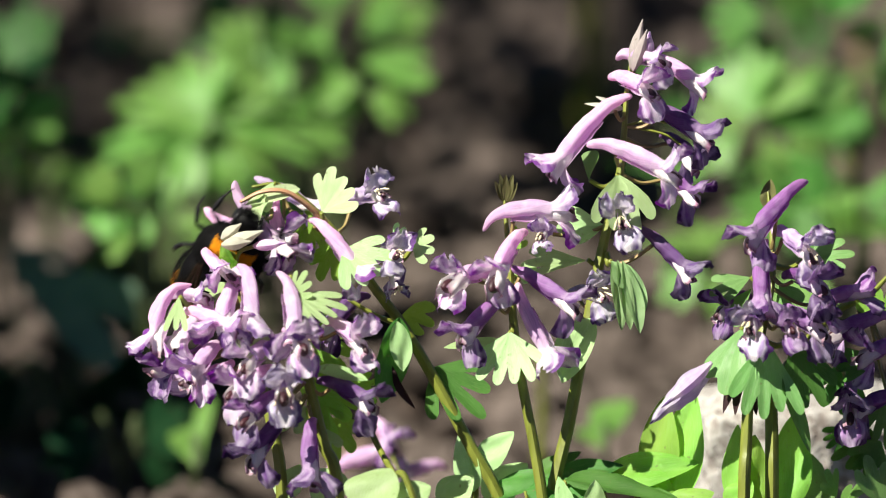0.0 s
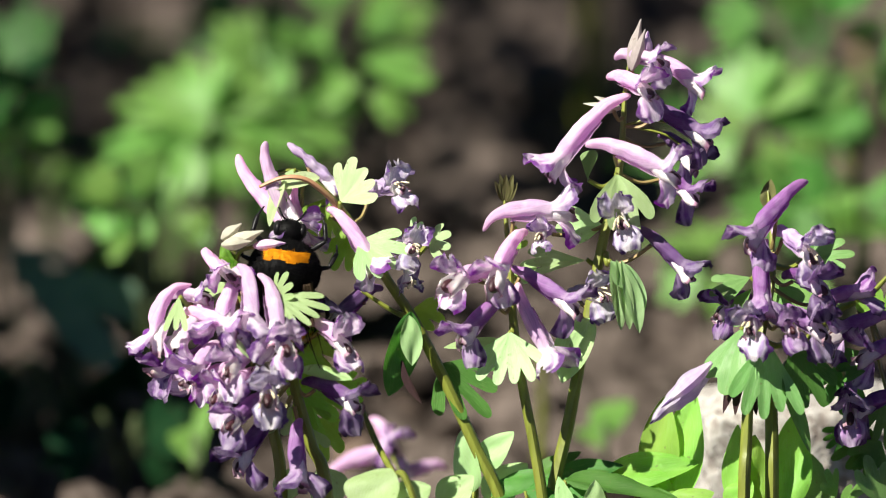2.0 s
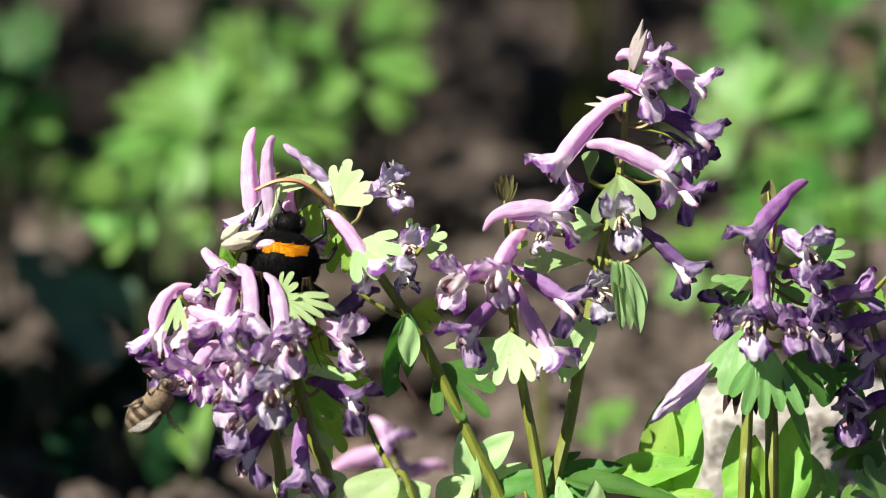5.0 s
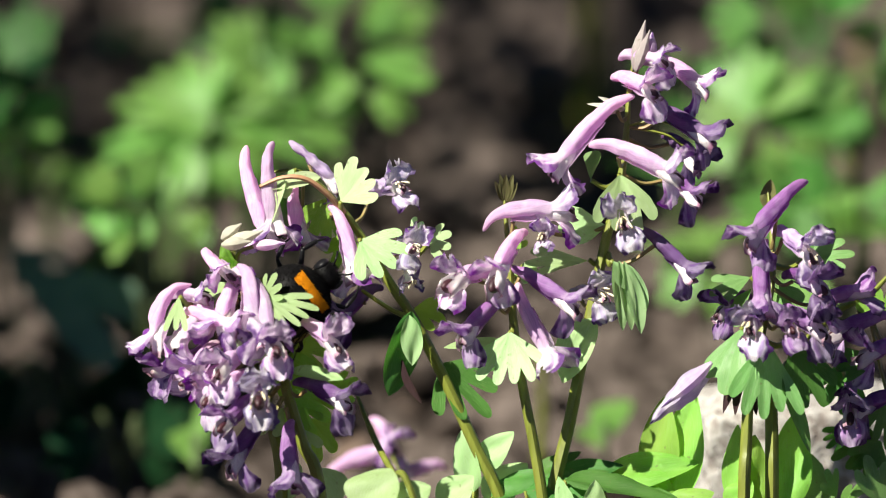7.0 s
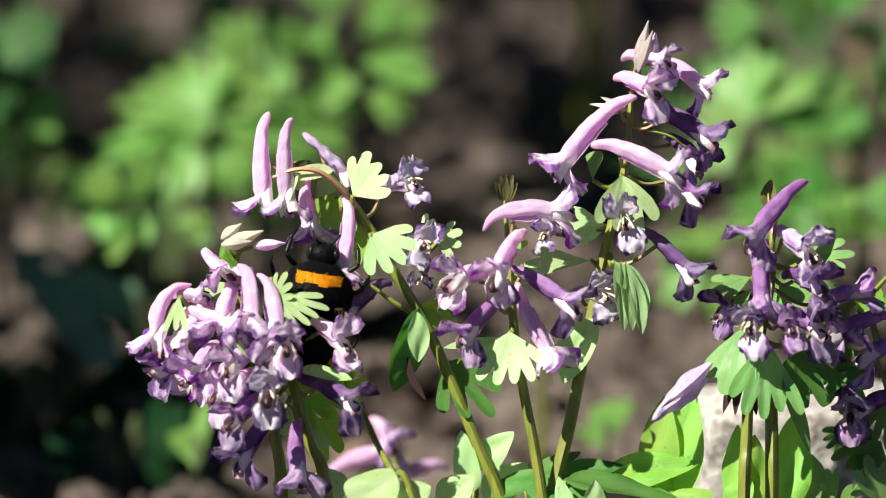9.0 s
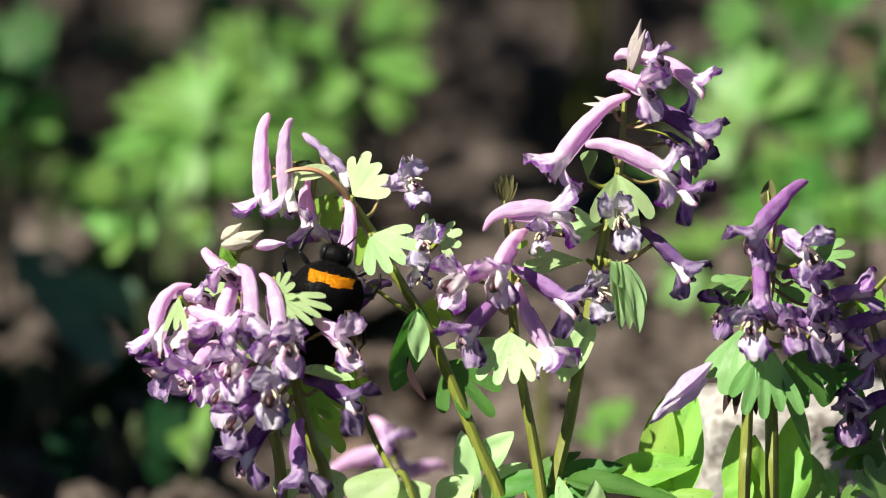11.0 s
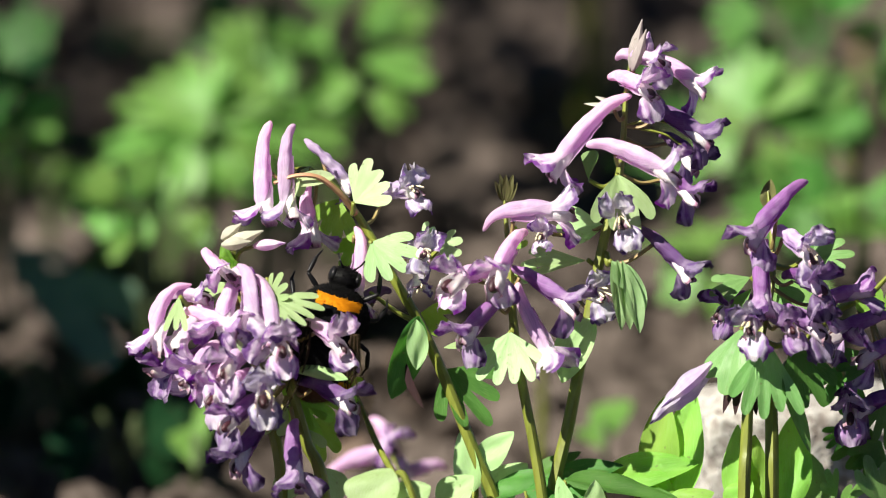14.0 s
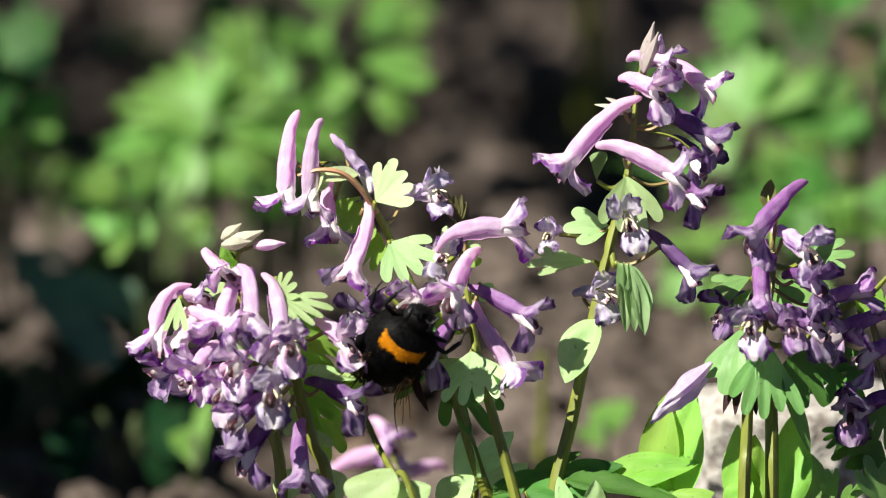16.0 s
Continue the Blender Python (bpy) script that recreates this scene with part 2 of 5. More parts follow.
def thing(name, place, label, category, group="", kind=""):
    ob = new(name)
    ob.empty_display_size = 0.01
    ob.location = place
    ob["base"] = tuple(place)
    return tagged(ob, label, category, group, kind)


def spline(points, count):
    """A smooth line through a few places."""
    p = [np.array(q, float) for q in points]
    p = [2 * p[0] - p[1]] + p + [2 * p[-1] - p[-2]]
    out = []
    for s in np.linspace(0, len(p) - 3 - 1e-6, count):
        i = int(s)
        t = s - i
        a, b, c, d = p[i:i + 4]
        out.append(0.5 * (2 * b + (c - a) * t + (2 * a - 5 * b + 4 * c - d) * t * t + (3 * b - a - 3 * c + d) * t ** 3))
    return np.array(out)


def tube_grid(points, radii, around=9, count=None, ridges=0.0):
    """The grid of a round, tapered stalk along a few places."""
    count = count or 6 * len(points)
    line = spline(points, count)
    r = np.interp(np.linspace(0, 1, count), np.linspace(0, 1, len(radii)), radii)
    grid = np.zeros((count, around + 1, 3))
    side = np.array([0.13, -0.98, 0.11])
    for i in range(count):
        tangent = line[min(i + 1, count - 1)] - line[max(i - 1, 0)]
        tangent = tangent / (np.linalg.norm(tangent) + 1e-12)
        a = side - tangent * side.dot(tangent)
        a /= np.linalg.norm(a) + 1e-12
        b = np.cross(tangent, a)
        side = a
        for j in range(around + 1):
            angle = 2 * math.pi * j / around
            k = r[i] * (1 + ridges * math.cos(5 * angle))
            grid[i, j] = line[i] + k * (math.cos(angle) * a + math.sin(angle) * b)
    return grid


def capped(grid):
    """Closes both ends of a stalk's grid to a point."""
    a = np.repeat(grid[0].mean(0)[None, None], grid.shape[1], 1)
    b = np.repeat(grid[-1].mean(0)[None, None], grid.shape[1], 1)
    return np.concatenate([a, grid, b])


def stalk(name, parent, points, radii, material, around=9, ridges=0.06, label=""):
    place = points[0]
    radii = [0.60 * r for r in radii]
    rel = [np.array(p) - np.array(place) for p in points]
    return part(name, sheet(name, [capped(tube_grid(rel, radii, around, ridges=ridges))]), material, parent, place, label)


def basis(x_way, z_way):
    x = Vector(x_way).normalized()
    z = Vector(z_way)
    z = (z - x * z.dot(x)).normalized()
    return np.array(Matrix((x, z.cross(x), z)).transposed())


def ball_grid(centre, radii, rings=14, around=18, pinch=0.0):
    grid = np.zeros((rings, around + 1, 3))
    for i in range(rings):
        a = math.pi * i / (rings - 1)
        for j in range(around + 1):
            b = 2 * math.pi * j / around
            k = math.sin(a) * (1 - pinch * (1 - math.cos(a)) / 2)
            grid[i, j] = (centre[0] + radii[0] * math.cos(a), centre[1] + radii[1] * k * math.cos(b), centre[2] + radii[2] * k * math.sin(b))
    return grid * 0.001


rng = np.random.default_rng(7)


# ---- flowers ----
def crumple(grid, size, rough, wilt):
    """Uneven dents and a frilled rim, strongest towards the lip."""
    n_u, n_v = grid.shape[:2]
    for i in range(n_u):
        k = i / (n_u - 1)
        for j in range(n_v):
            rim = abs(2 * j / (n_v - 1) - 1) ** 3
            p = Vector(grid[i, j])
            push = noise.noise_vector(p * 0.45 / size + Vector((rough * 91, 7, 3)))
            frill = noise.noise_vector(p * 1.1 / size + Vector((5, rough * 57, 1)))
            grid[i, j] += np.array(push) * size * wilt * (0.30 + 0.75 * max(0.0, k - 0.55)) + np.array(frill) * size * 1.2 * wilt * max(0.0, k - 0.6) * (0.4 + rim)
    return grid


def upper_petal(length, size, hump, lift, rough, wilt):
    """Spurred tube, open below at the mouth, with a notched lip that turns up. Along x, in millimetres."""
    n_tube, n_lip, n_v = 28, 16, 27
    grid = np.zeros((n_tube + n_lip, n_v, 3))
    v = np.linspace(-1, 1, n_v)
    phase = rough * 40
    x, z, angle = length, 0.0, 0.0
    step = 7.0 * size / n_lip
    hook = min(30 * hump, 2.4) * size
    for i in range(n_tube + n_lip):
        s = min(i / (n_tube - 1), 1.0) ** 1.5
        r = (0.84 + 0.86 * math.sin(min(1.0, s * 1.15) * math.pi / 2) - 0.22 * max(0.0, (s - 0.7) / 0.3) ** 2) * size
        if s < 0.09:
            r *= math.sqrt(max(1 - (1 - s / 0.09) ** 2, 0.0))
        gape = math.pi * (1 - 0.5 * max(0.0, (s - 0.62) / 0.38) ** 1.2)
        if i < n_tube:
            cx, cz, turn, b = s * length, hump * length * 4 * s * (1 - s) * (0.6 + 0.4 * s) - hook * max(0.0, 1 - s / 0.34) ** 2, 0.0, 0.0
        else:
            k = (i - n_tube + 1) / n_lip
            angle = radians(lift) * min(1.0, k * 2.4)
            x += step * math.cos(angle)
            z += step * math.sin(angle)
            cx, cz, turn, b = x, z, angle, min(1.0, k * 2.2)
        phi = v * gape
        groove = 1 - 0.06 * np.cos(5 * phi + phase) * min(1.0, 4 * s)
        ty, tn = 0.86 * r * np.sin(phi) * groove, r * np.cos(phi) * groove
        if b > 0:
            k = (i - n_tube + 1) / n_lip
            w = 4.1 * size * math.sqrt(max(0.0, 1 - ((k - 0.55) / 0.50) ** 2))
            w = max(w, 0.9 * size)
            ly = w * v
            ln = 1.3 * size * (1 - k) - 0.75 * w * np.abs(v) ** 2.4 * (0.35 + k) + 0.25 * size * np.sin(5 * v + phase) * k + 0.9 * size * np.abs(v) * k + 0.30 * size * k * np.abs(v) ** 3 * np.sin(15 * v + phase)
            ty, tn = (1 - b) * ty + b * ly, (1 - b) * tn + b * ln
            notch = -1.3 * size * np.exp(-(v / 0.20) ** 2) * k ** 4 + 0.28 * size * k ** 6 * np.sin(17 * v + 2 * phase)
        else:
            notch = np.zeros(n_v)
        grid[i, :, 0] = cx - math.sin(turn) * tn + notch * math.cos(turn)
        grid[i, :, 1] = ty
        grid[i, :, 2] = cz + math.cos(turn) * tn + notch * math.sin(turn)
    return crumple(grid, size, rough, wilt)


def lower_petal(length, size, drop, rough, wilt):
    n_claw, n_lip, n_v = 12, 15, 21
    grid = np.zeros((n_claw + n_lip, n_v, 3))
    v = np.linspace(-1, 1, n_v)
    x, z = length, -2.2 * size
    step = 7.0 * size / n_lip
    for i in range(n_claw + n_lip):
        s = min(i / (n_claw - 1), 1.0)
        if i < n_claw:
            cx, cz, turn, k = length * (0.42 + 0.58 * s), (-1.3 - 0.9 * s) * size, 0.0, 0.0
            w = (1.2 + 0.5 * s) * size
            n = 0.45 * w * v ** 2
        else:
            k = (i - n_claw + 1) / n_lip
            turn = -radians(drop) * min(1.0, k * 1.4)
            x += step * math.cos(turn)
            z += step * math.sin(turn)
            cx, cz = x, z
            w = max(3.5 * size * math.sqrt(max(0.0, 1 - ((k - 0.58) / 0.50) ** 2)), 0.75 * size)
            n = 0.25 * w * v ** 2 * (1 - 2 * k) + 0.25 * size * np.sin(4 * v + rough * 30) * k + 0.5 * size * np.abs(v) * k - 0.8 * w * np.abs(v) ** 4 * k + 0.25 * size * k * np.abs(v) ** 3 * np.sin(13 * v + rough * 50)
        grid[i, :, 0] = cx - math.sin(turn) * n
        grid[i, :, 1] = w * v
        grid[i, :, 2] = cz + math.cos(turn) * n
    return crumple(grid, size, rough, wilt)


def inner_petal(length, size, side, part_by):
    """One of the two spoon-shaped inner petals, which meet at the tip."""
    n_u, n_v = 12, 9
    grid = np.zeros((n_u, n_v, 3))
    v = np.linspace(-1, 1, n_v)
    for i in range(n_u):
        u = i / (n_u - 1)
        w = 1.12 * size * math.sin(math.pi * (0.10 + 0.72 * u ** 0.85))
        h = 1.75 * size * math.sin(math.pi * (0.14 + 0.68 * u))
        grid[i, :, 0] = length - 3.0 * size + 7.6 * size * u
        grid[i, :, 1] = side * (w * np.cos(1.15 * v) + part_by * size * 1.5 * max(0.0, u - 0.42))
        grid[i, :, 2] = 0.95 * h * np.sin(1.15 * v) + 0.12 * size * np.sin(9 * v + 7 * u) * u - 0.4 * size - 1.5 * size * u ** 2
    return crumple(grid, size * 0.8, part_by, 1.5)


def flower(plant, spur, mouth, up, material=LILAC, size=1.0, hump=0.05, lift=88, drop=62, stem_at=None, hold=0.55, label="", beak=1.0):
    """A tubular spurred flower from its spur's tip to its mouth, the upper lip turned towards up."""
    length = (mouth - spur).length * 1000
    turn = basis(mouth - spur, up)
    place = spur.lerp(mouth, hold)
    rough, wilt = rng.random(), (2.0 if material is FADED else 1.0)
    lift, drop = lift + rng.uniform(-12, 12), drop + rng.uniform(-15, 15)

    def fit(grid):
        moved = (grid - np.array([length * hold, 0, 0])) @ turn.T
        return moved * 0.001

    head = part("flower", sheet("flower", [fit(upper_petal(length, size, hump, lift, rough, wilt))]), material, plant, place, label)
    part("lower_petal", sheet("lower_petal", [fit(lower_petal(length, size, drop, rough, wilt))], 0.45), material, head, place)
    gap = rng.uniform(0.5, 1.0)
    for side in (-1, 1):
        # mauve and violet flowers beside the stone take the inner petal painted for shade
        part("inner_petal", sheet("inner_petal", [fit(inner_petal(length, size * beak, side, gap))]), SHADED_INNER if material in (MAUVE, VIOLET) and plant["base"][0] > 0.05 else INNER, head, place, "pale inner petal")
    b = size * beak
    core = fit(ball_grid((length + 2.6 * b, 0, -1.2 * b), (1.9 * b, 0.85 * b, 1.15 * b), 8, 10) * 1000)
    part("stigma", sheet("stigma", [core]), THROAT, head, place, "dark throat")
    if material is FADED:
        threads = []
        for k in range(4):
            aim = np.array([length + rng.uniform(4, 6) * size, rng.uniform(-2, 2) * size, rng.uniform(-2.5, 1) * size])
            line = [np.array([length, 0, 0]), (aim + np.array([length, 0, 0])) / 2 + np.array([0, 0, 0.6 * size]), aim]
            threads.append(fit(capped(tube_grid(line, [0.12, 0.11, 0.12, 0.28, 0.2], 6, 9))))
        part("anther", sheet("anther", threads), STAMEN, head, place, "pale yellow anthers")
    if stem_at is not None:
        start = place - Vector(turn[:, 2]) * 0.0015 * size
        mid = start.lerp(stem_at, 0.5) - Vector((0, 0, 0.0012))
        rel = [np.array(p - place) for p in (start, mid, stem_at)]
        part("pedicel", sheet("pedicel", [capped(tube_grid(rel, [0.00045, 0.0004, 0.0005], 6))]), PEDICEL, head, place, "thin flower stalk")
    return head


# ---- leaves ----
def lobed_leaf(plant, base, tip, face, spread=55, lobes=5, depth=0.45, curl=0.12, fold=0.15, material=BRACT, name="bract", label="", stem_from=None):
    """A fan of rounded lobes from its base to its middle tip, the upper side turned to face."""
    length = (tip - base).length
    turn = basis(tip - base, face)
    n_a, n_r = lobes * 9 + 1, 8
    half = radians(spread)
    grid = np.zeros((n_r, n_a, 3))
    wave = rng.uniform(0, 6, 3)
    for j in range(n_a):
        q = j / (n_a - 1)
        a = -half + 2 * half * q
        lobe = min(int(q * lobes), lobes - 1)
        c = 2 * (q * lobes - lobe) - 1
        middle = -half + 2 * half * (lobe + 0.5) / lobes
        f = math.sqrt(max(0.0, 1 - abs(c) ** 2.6))
        reach = length * (0.72 + 0.28 * math.cos(a)) * (1 - depth + depth * f) * (1 + 0.07 * math.sin(wave[0] + 2.3 * lobe))
        for i in range(n_r):
            k = (0.03 + 0.97 * i / (n_r - 1)) * reach / length
            out = max(0.0, k - 0.85 * (1 - depth)) / max(depth + 0.15 * (1 - depth), 0.05)
            b = middle + (a - middle) * (1 - 0.26 * min(1.0, out) * (lobes > 1))
            x, y = k * length * math.cos(b), k * length * math.sin(b)
            z = -curl * length * k * k + fold * abs(y) + 0.05 * length * k * math.sin(wave[1] + 3 * a) + 0.018 * length * k * (abs(c) - 0.5)
            z += 0.02 * length * math.sin(wave[2] + 5 * k)
            grid[i, j] = (x, y, z)
    leaf = part(name, sheet(name, [grid @ turn.T]), material, plant, base, label)
    if stem_from is not None:
        mid = base.lerp(stem_from, 0.5) - Vector((0, 0, 0.0015))
        rel = [np.array(p - base) for p in (base, mid, stem_from)]
        part("leaf_stalk", sheet("leaf_stalk", [capped(tube_grid(rel, [0.0005, 0.0006, 0.0008], 6))]), STEM, leaf, base)
    return leaf


def bud(plant, base, tip, thick, material, name="bud", label=""):
    """A closed spindle-shaped bud; thick is in millimetres."""
    line = [np.array(p - base) for p in (base, base.lerp(tip, 0.5), tip)]
    grid = capped(tube_grid(line, [0.00012 * thick, 0.0004 * thick, 0.0005 * thick, 0.00042 * thick, 0.0002 * thick, 0.00004 * thick], 12, 22, 0.10))
    if material is WILTED:
        grid = crumple(grid * 1000, 1.2, 0.3, 1.4) * 0.001
    return part(name, sheet(name, [grid]), material, plant, base, label)


def blade_leaf(plant, base, tip, face, width, curl=0.1, fold=0.2, material=LEAF, name="leaf", label="", blunt=0.8):
    """A simple blade with a middle fold; width is in millimetres."""
    length = (tip - base).length
    turn = basis(tip - base, face)
    n_u, n_v = 15, 9
    v = np.linspace(-1, 1, n_v)
    wave = rng.uniform(0, 6)
    grid = np.zeros((n_u, n_v, 3))
    for i in range(n_u):
        u = i / (n_u - 1)
        w = 0.0005 * width * (max(math.sin(math.pi * min(u ** blunt, 1.0)), 0.0) ** 0.75 + 0.05)
        grid[i, :, 0] = u * length
        grid[i, :, 1] = w * v
        grid[i, :, 2] = -curl * length * u * u + fold * w * np.abs(v) + 0.12 * w * np.sin(4 * v + wave + 6 * u)
    return part(name, sheet(name, [grid @ turn.T]), material, plant, base, label)


# ---- ground ----
# hollows added to the shape where the soil should fall dark
HOLLOWS = ((at(-98.3, 303.1, 0.0), 0.024, 0.050), (at(-112.9, 366.5, 0.0), 0.020, 0.045), (at(-74.5, 234.3, 0.0), 0.014, 0.030), (at(83.7, 775.4, 0.0), 0.026, 0.05),
           (at(68.4, 348.7, 0.0), 0.018, 0.04), (at(-109.7, 539.0, 0.0), 0.020, 0.045), (at(-78.3, 720.6, 0.0), 0.018, 0.04),
           (at(-127.5, 681.4, 0.0), 0.02, 0.03), (at(12.4, 489.1, 0.0), 0.014, 0.04), (at(-5.7, 539.0, 0.0), 0.014, 0.04))


def ground_height(x, y):
    """Lumpy soil with a few steep hollows, added to give dark patches of shade."""
    if abs(x) > 0.3 or not -0.1 < y < 1.1:
        return -0.006
    h = 0.022 * noise.noise((x * 26, y * 26, 0)) + 0.007 * noise.noise((x * 60, y * 60, 3)) + 0.004 * noise.noise((x * 150, y * 150, 7)) - 0.006
    for place, wide, deep in HOLLOWS:
        d = math.hypot((x - place.x) / 1.5, y - place.y) / wide
        if d < 1.6:
            h -= deep / (1 + d ** 6)
    return h


def ground_sheet():
    def line(fine_from, fine_to, step, far):
        mid = np.arange(fine_from, fine_to, step)
        out = np.geomspace(0.03, far, 14)
        return np.concatenate([fine_from - out[::-1], mid, fine_to + out])
    xs, ys = line(-0.22, 0.22, 0.004, 60), line(0.0, 1.0, 0.005, 60)
    grid = np.zeros((len(ys), len(xs), 3))
    for i, y in enumerate(ys):
        for j, x in enumerate(xs):
            grid[i, j] = (x, y, ground_height(x, y))
    ob = part("ground", sheet("ground", [grid]), SOIL, None)
    return tagged(ob, "dark crumbly garden soil with clods", "soil", kind="structure")


ground_sheet()


def scatter(name, count, low, high, material, label, category, flat=1.0, seed=3):
    """Many small uneven lumps on the soil, as one loose mass."""
    r = np.random.default_rng(seed)
    unit = bmesh.new()
    bmesh.ops.create_icosphere(unit, subdivisions=2, radius=1.0)
    base = np.array([v.co[:] for v in unit.verts])
    tris = [tuple(v.index for v in f.verts) for f in unit.faces]
    unit.free()
    verts, faces = [], []
    for _ in range(count):
        x, y = r.uniform(-0.2, 0.2), r.uniform(0.03, 1.0)
        size = low * (high / low) ** (r.random() ** 2.2)
        shift = r.uniform(0, 50, 3)
        bumps = np.array([0.75 + 0.5 * noise.noise(Vector(p * 1.3 + shift)) for p in base])
        turn = np.array(Euler(r.uniform(-0.5, 0.5, 3)).to_matrix()) @ np.array(Euler((0, 0, r.uniform(0, 6))).to_matrix())
        lump = (base * bumps[:, None] * np.array([1.3, 0.9, 0.7 * flat]) * size) @ turn.T + np.array([x, y, ground_height(x, y) + size * 0.3 * flat])
        first = len(verts)
        verts += [tuple(p) for p in lump]
        faces += [tuple(first + k for k in f) for f in tris]
    mesh = bpy.data.meshes.new(name)
    mesh.from_pydata(verts, [], faces)
    mesh.polygons.foreach_set("use_smooth", [True] * len(mesh.polygons))
    return tagged(part(name, mesh, material, None), label, category, kind="stuff")


scatter("soil_clods", 900, 0.002, 0.013, SOIL, "loose dark clods of garden soil", "soil")
scatter("leaf_litter", 260, 0.003, 0.013, LITTER, "pale brown crumbs of litter on the soil", "litter", 0.5, 11)


# ---- pale stone behind the flowers ----
def stone_block():
    bm = bmesh.new()
    bmesh.ops.create_cube(bm, size=1.0)
    bmesh.ops.subdivide_edges(bm, edges=bm.edges, cuts=40, use_grid_fill=True)
    for v in bm.verts:
        p = v.co.copy()
        d = p.normalized() * 0.60
        p = p.lerp(d, 0.22)
        q = Vector((p.x * 0.051, p.y * 0.03, p.z * 0.082))
        n = p.normalized()
        push = 0.0020 * noise.noise(q * 60) + 0.0007 * noise.noise(q * 190) + 0.0003 * noise.noise(q * 520)
        pit = noise.noise(q * 480 + Vector((9, 2, 5)))
        if pit > 0.25:
            push -= 0.006 * (pit - 0.25)
        v.co = q + n * push
    mesh = bpy.data.meshes.new("stone_block")
    bm.to_mesh(mesh)
    bm.free()
    mesh.polygons.foreach_set("use_smooth", [True] * len(mesh.polygons))
    place = at(80.3, 62.3, 41.6)
    ob = part("stone_block", mesh, STONE, None, Vector((place.x, place.y, 0.0220)))
    return tagged(ob, "pale weathered stone block with dark pits standing in the soil", "stone")


stone_block()


# ---- flowering plants ----
FLOWERS = "flowering corydalis stalks"


def grow(label, place):
    return thing("corydalis", place, label, "wildflower", FLOWERS)


def root_of(p):
    """The place on the soil below a stalk's foot."""
    return Vector((p.x, p.y + 0.004, -0.002))


# the stalk on which the bumblebee feeds, bent over at its top
foot_a = at(12.5, -7.2, 56.5)
plant_a = grow("leaning corydalis stalk with a nodding head of lilac flowers", foot_a)
stalk("stem", plant_a, [at(16.9, -10.2, 27.7), foot_a, at(7.2, -3.9, 69.4), at(1.3, -0.5, 83.1), at(-4.5, 2.5, 95.2), at(-9.7, 4.6, 103.6), at(-14.9, 6.8, 112.6), at(-20.7, 7.8, 120.7), at(-26.8, 8.1, 125.8), at(-32.2, 7.1, 126.2)],
      [0.0022, 0.0021, 0.002, 0.0019, 0.0018, 0.0016, 0.0014, 0.0011, 0.0008, 0.0005], STEM)
flower_a1 = flower(plant_a, at(-36.8, 11.6, 136.0), at(-37.0, 4.6, 120.3), way(178, 0.2), LILAC, 1.0, 0.03, 70, 55, at(-32.2, 7.1, 126.2), 0.62, "long pale lilac flower with an upright spur")
flower_a2 = flower(plant_a, at(-32.0, 5.5, 136.2), at(-32.1, 0.7, 121.2), way(185, 0.1), LILAC, 0.92, 0.04, 60, 50, at(-29.3, 8.2, 126.2), 0.6)
flower_a3 = flower(plant_a, at(-28.5, 14.5, 130.9), at(-20.4, 12.6, 123.2), way(60, 0.2), FADED, 0.72, 0.02, 40, 40, at(-22.4, 9.2, 122.1))
flower(plant_a, at(-28.3, 11.5, 123.0), at(-27.7, 8.2, 113.8), way(185, 0.5), LILAC, 0.92, 0.03, 60, 60, at(-25.9, 7.9, 125.1))
flower_a5 = flower(plant_a, at(-20.5, 4.5, 119.7), at(-13.1, -0.0, 109.9), way(35, 0.6), LILAC, 0.95, 0.04, 55, 45, at(-18.4, 7.0, 117.3), 0.15, "pink flower hanging from the bent head")
flower(plant_a, at(-15.6, 18.5, 118.1), at(-7.1, 3.3, 123.3), way(92, 0.25), FADED, 0.82, 0.05, 80, 40, at(-15.7, 7.4, 114.8), 0.3, "fading lilac flower with white throat")
flower(plant_a, at(-10.9, 11.7, 107.2), at(-4.8, 0.3, 111.2), way(60, 0.3), FADED, 0.8, 0.03, 60, 70, at(-13.2, 5.8, 108.7), 0.3, "withered whitish flower")
flower(plant_a, at(-6.8, 8.6, 111.5), at(-4.8, 0.9, 105.4), way(0, 0.3), FADED, 0.6, 0.0, 40, 30, at(-9.7, 5.6, 107.5), 0.3)
lobed_leaf(plant_a, at(-18.4, 3.0, 120.4), at(-12.9, 2.0, 127.8), way(150, 1.3), 56, 5, 0.24, 0.10, 0.1, PALE_BRACT, stem_from=at(-18.7, 7.1, 117.9))
lobed_leaf(plant_a, at(-14.8, 0.7, 112.9), at(-7.1, -4.5, 108.6), way(70, 1.3), 62, 5, 0.36, 0.12, 0.08, BRACT, stem_from=at(-14.1, 5.6, 111.7))
lobed_leaf(plant_a, at(-4.2, 2.8, 113.0), at(-1.6, 2.4, 115.7), way(100, 1.2), 60, 3, 0.4, 0.1, 0.1, BRACT, stem_from=at(-6.2, 5.3, 110.6))
lobed_leaf(plant_a, at(-0.7, 2.4, 111.3), at(4.1, 0.6, 112.3), way(90, 1.2), 75, 4, 0.4, 0.1, 0.1, BRACT, stem_from=at(-5.7, 4.9, 108.9))
lobed_leaf(plant_a, at(-27.6, 7.3, 126.7), at(-31.8, 3.1, 122.6), way(120, 0.8), 32, 2, 0.3, 0.3, 0.3, BRACT, stem_from=at(-25.9, 7.9, 125.1))
blade_leaf(plant_a, at(-22.3, 3.4, 125.6), at(-33.4, 1.2, 124.9), way(95, 0.8), 3.6, 0.12, 0.35, PALE_BRACT, "bract")
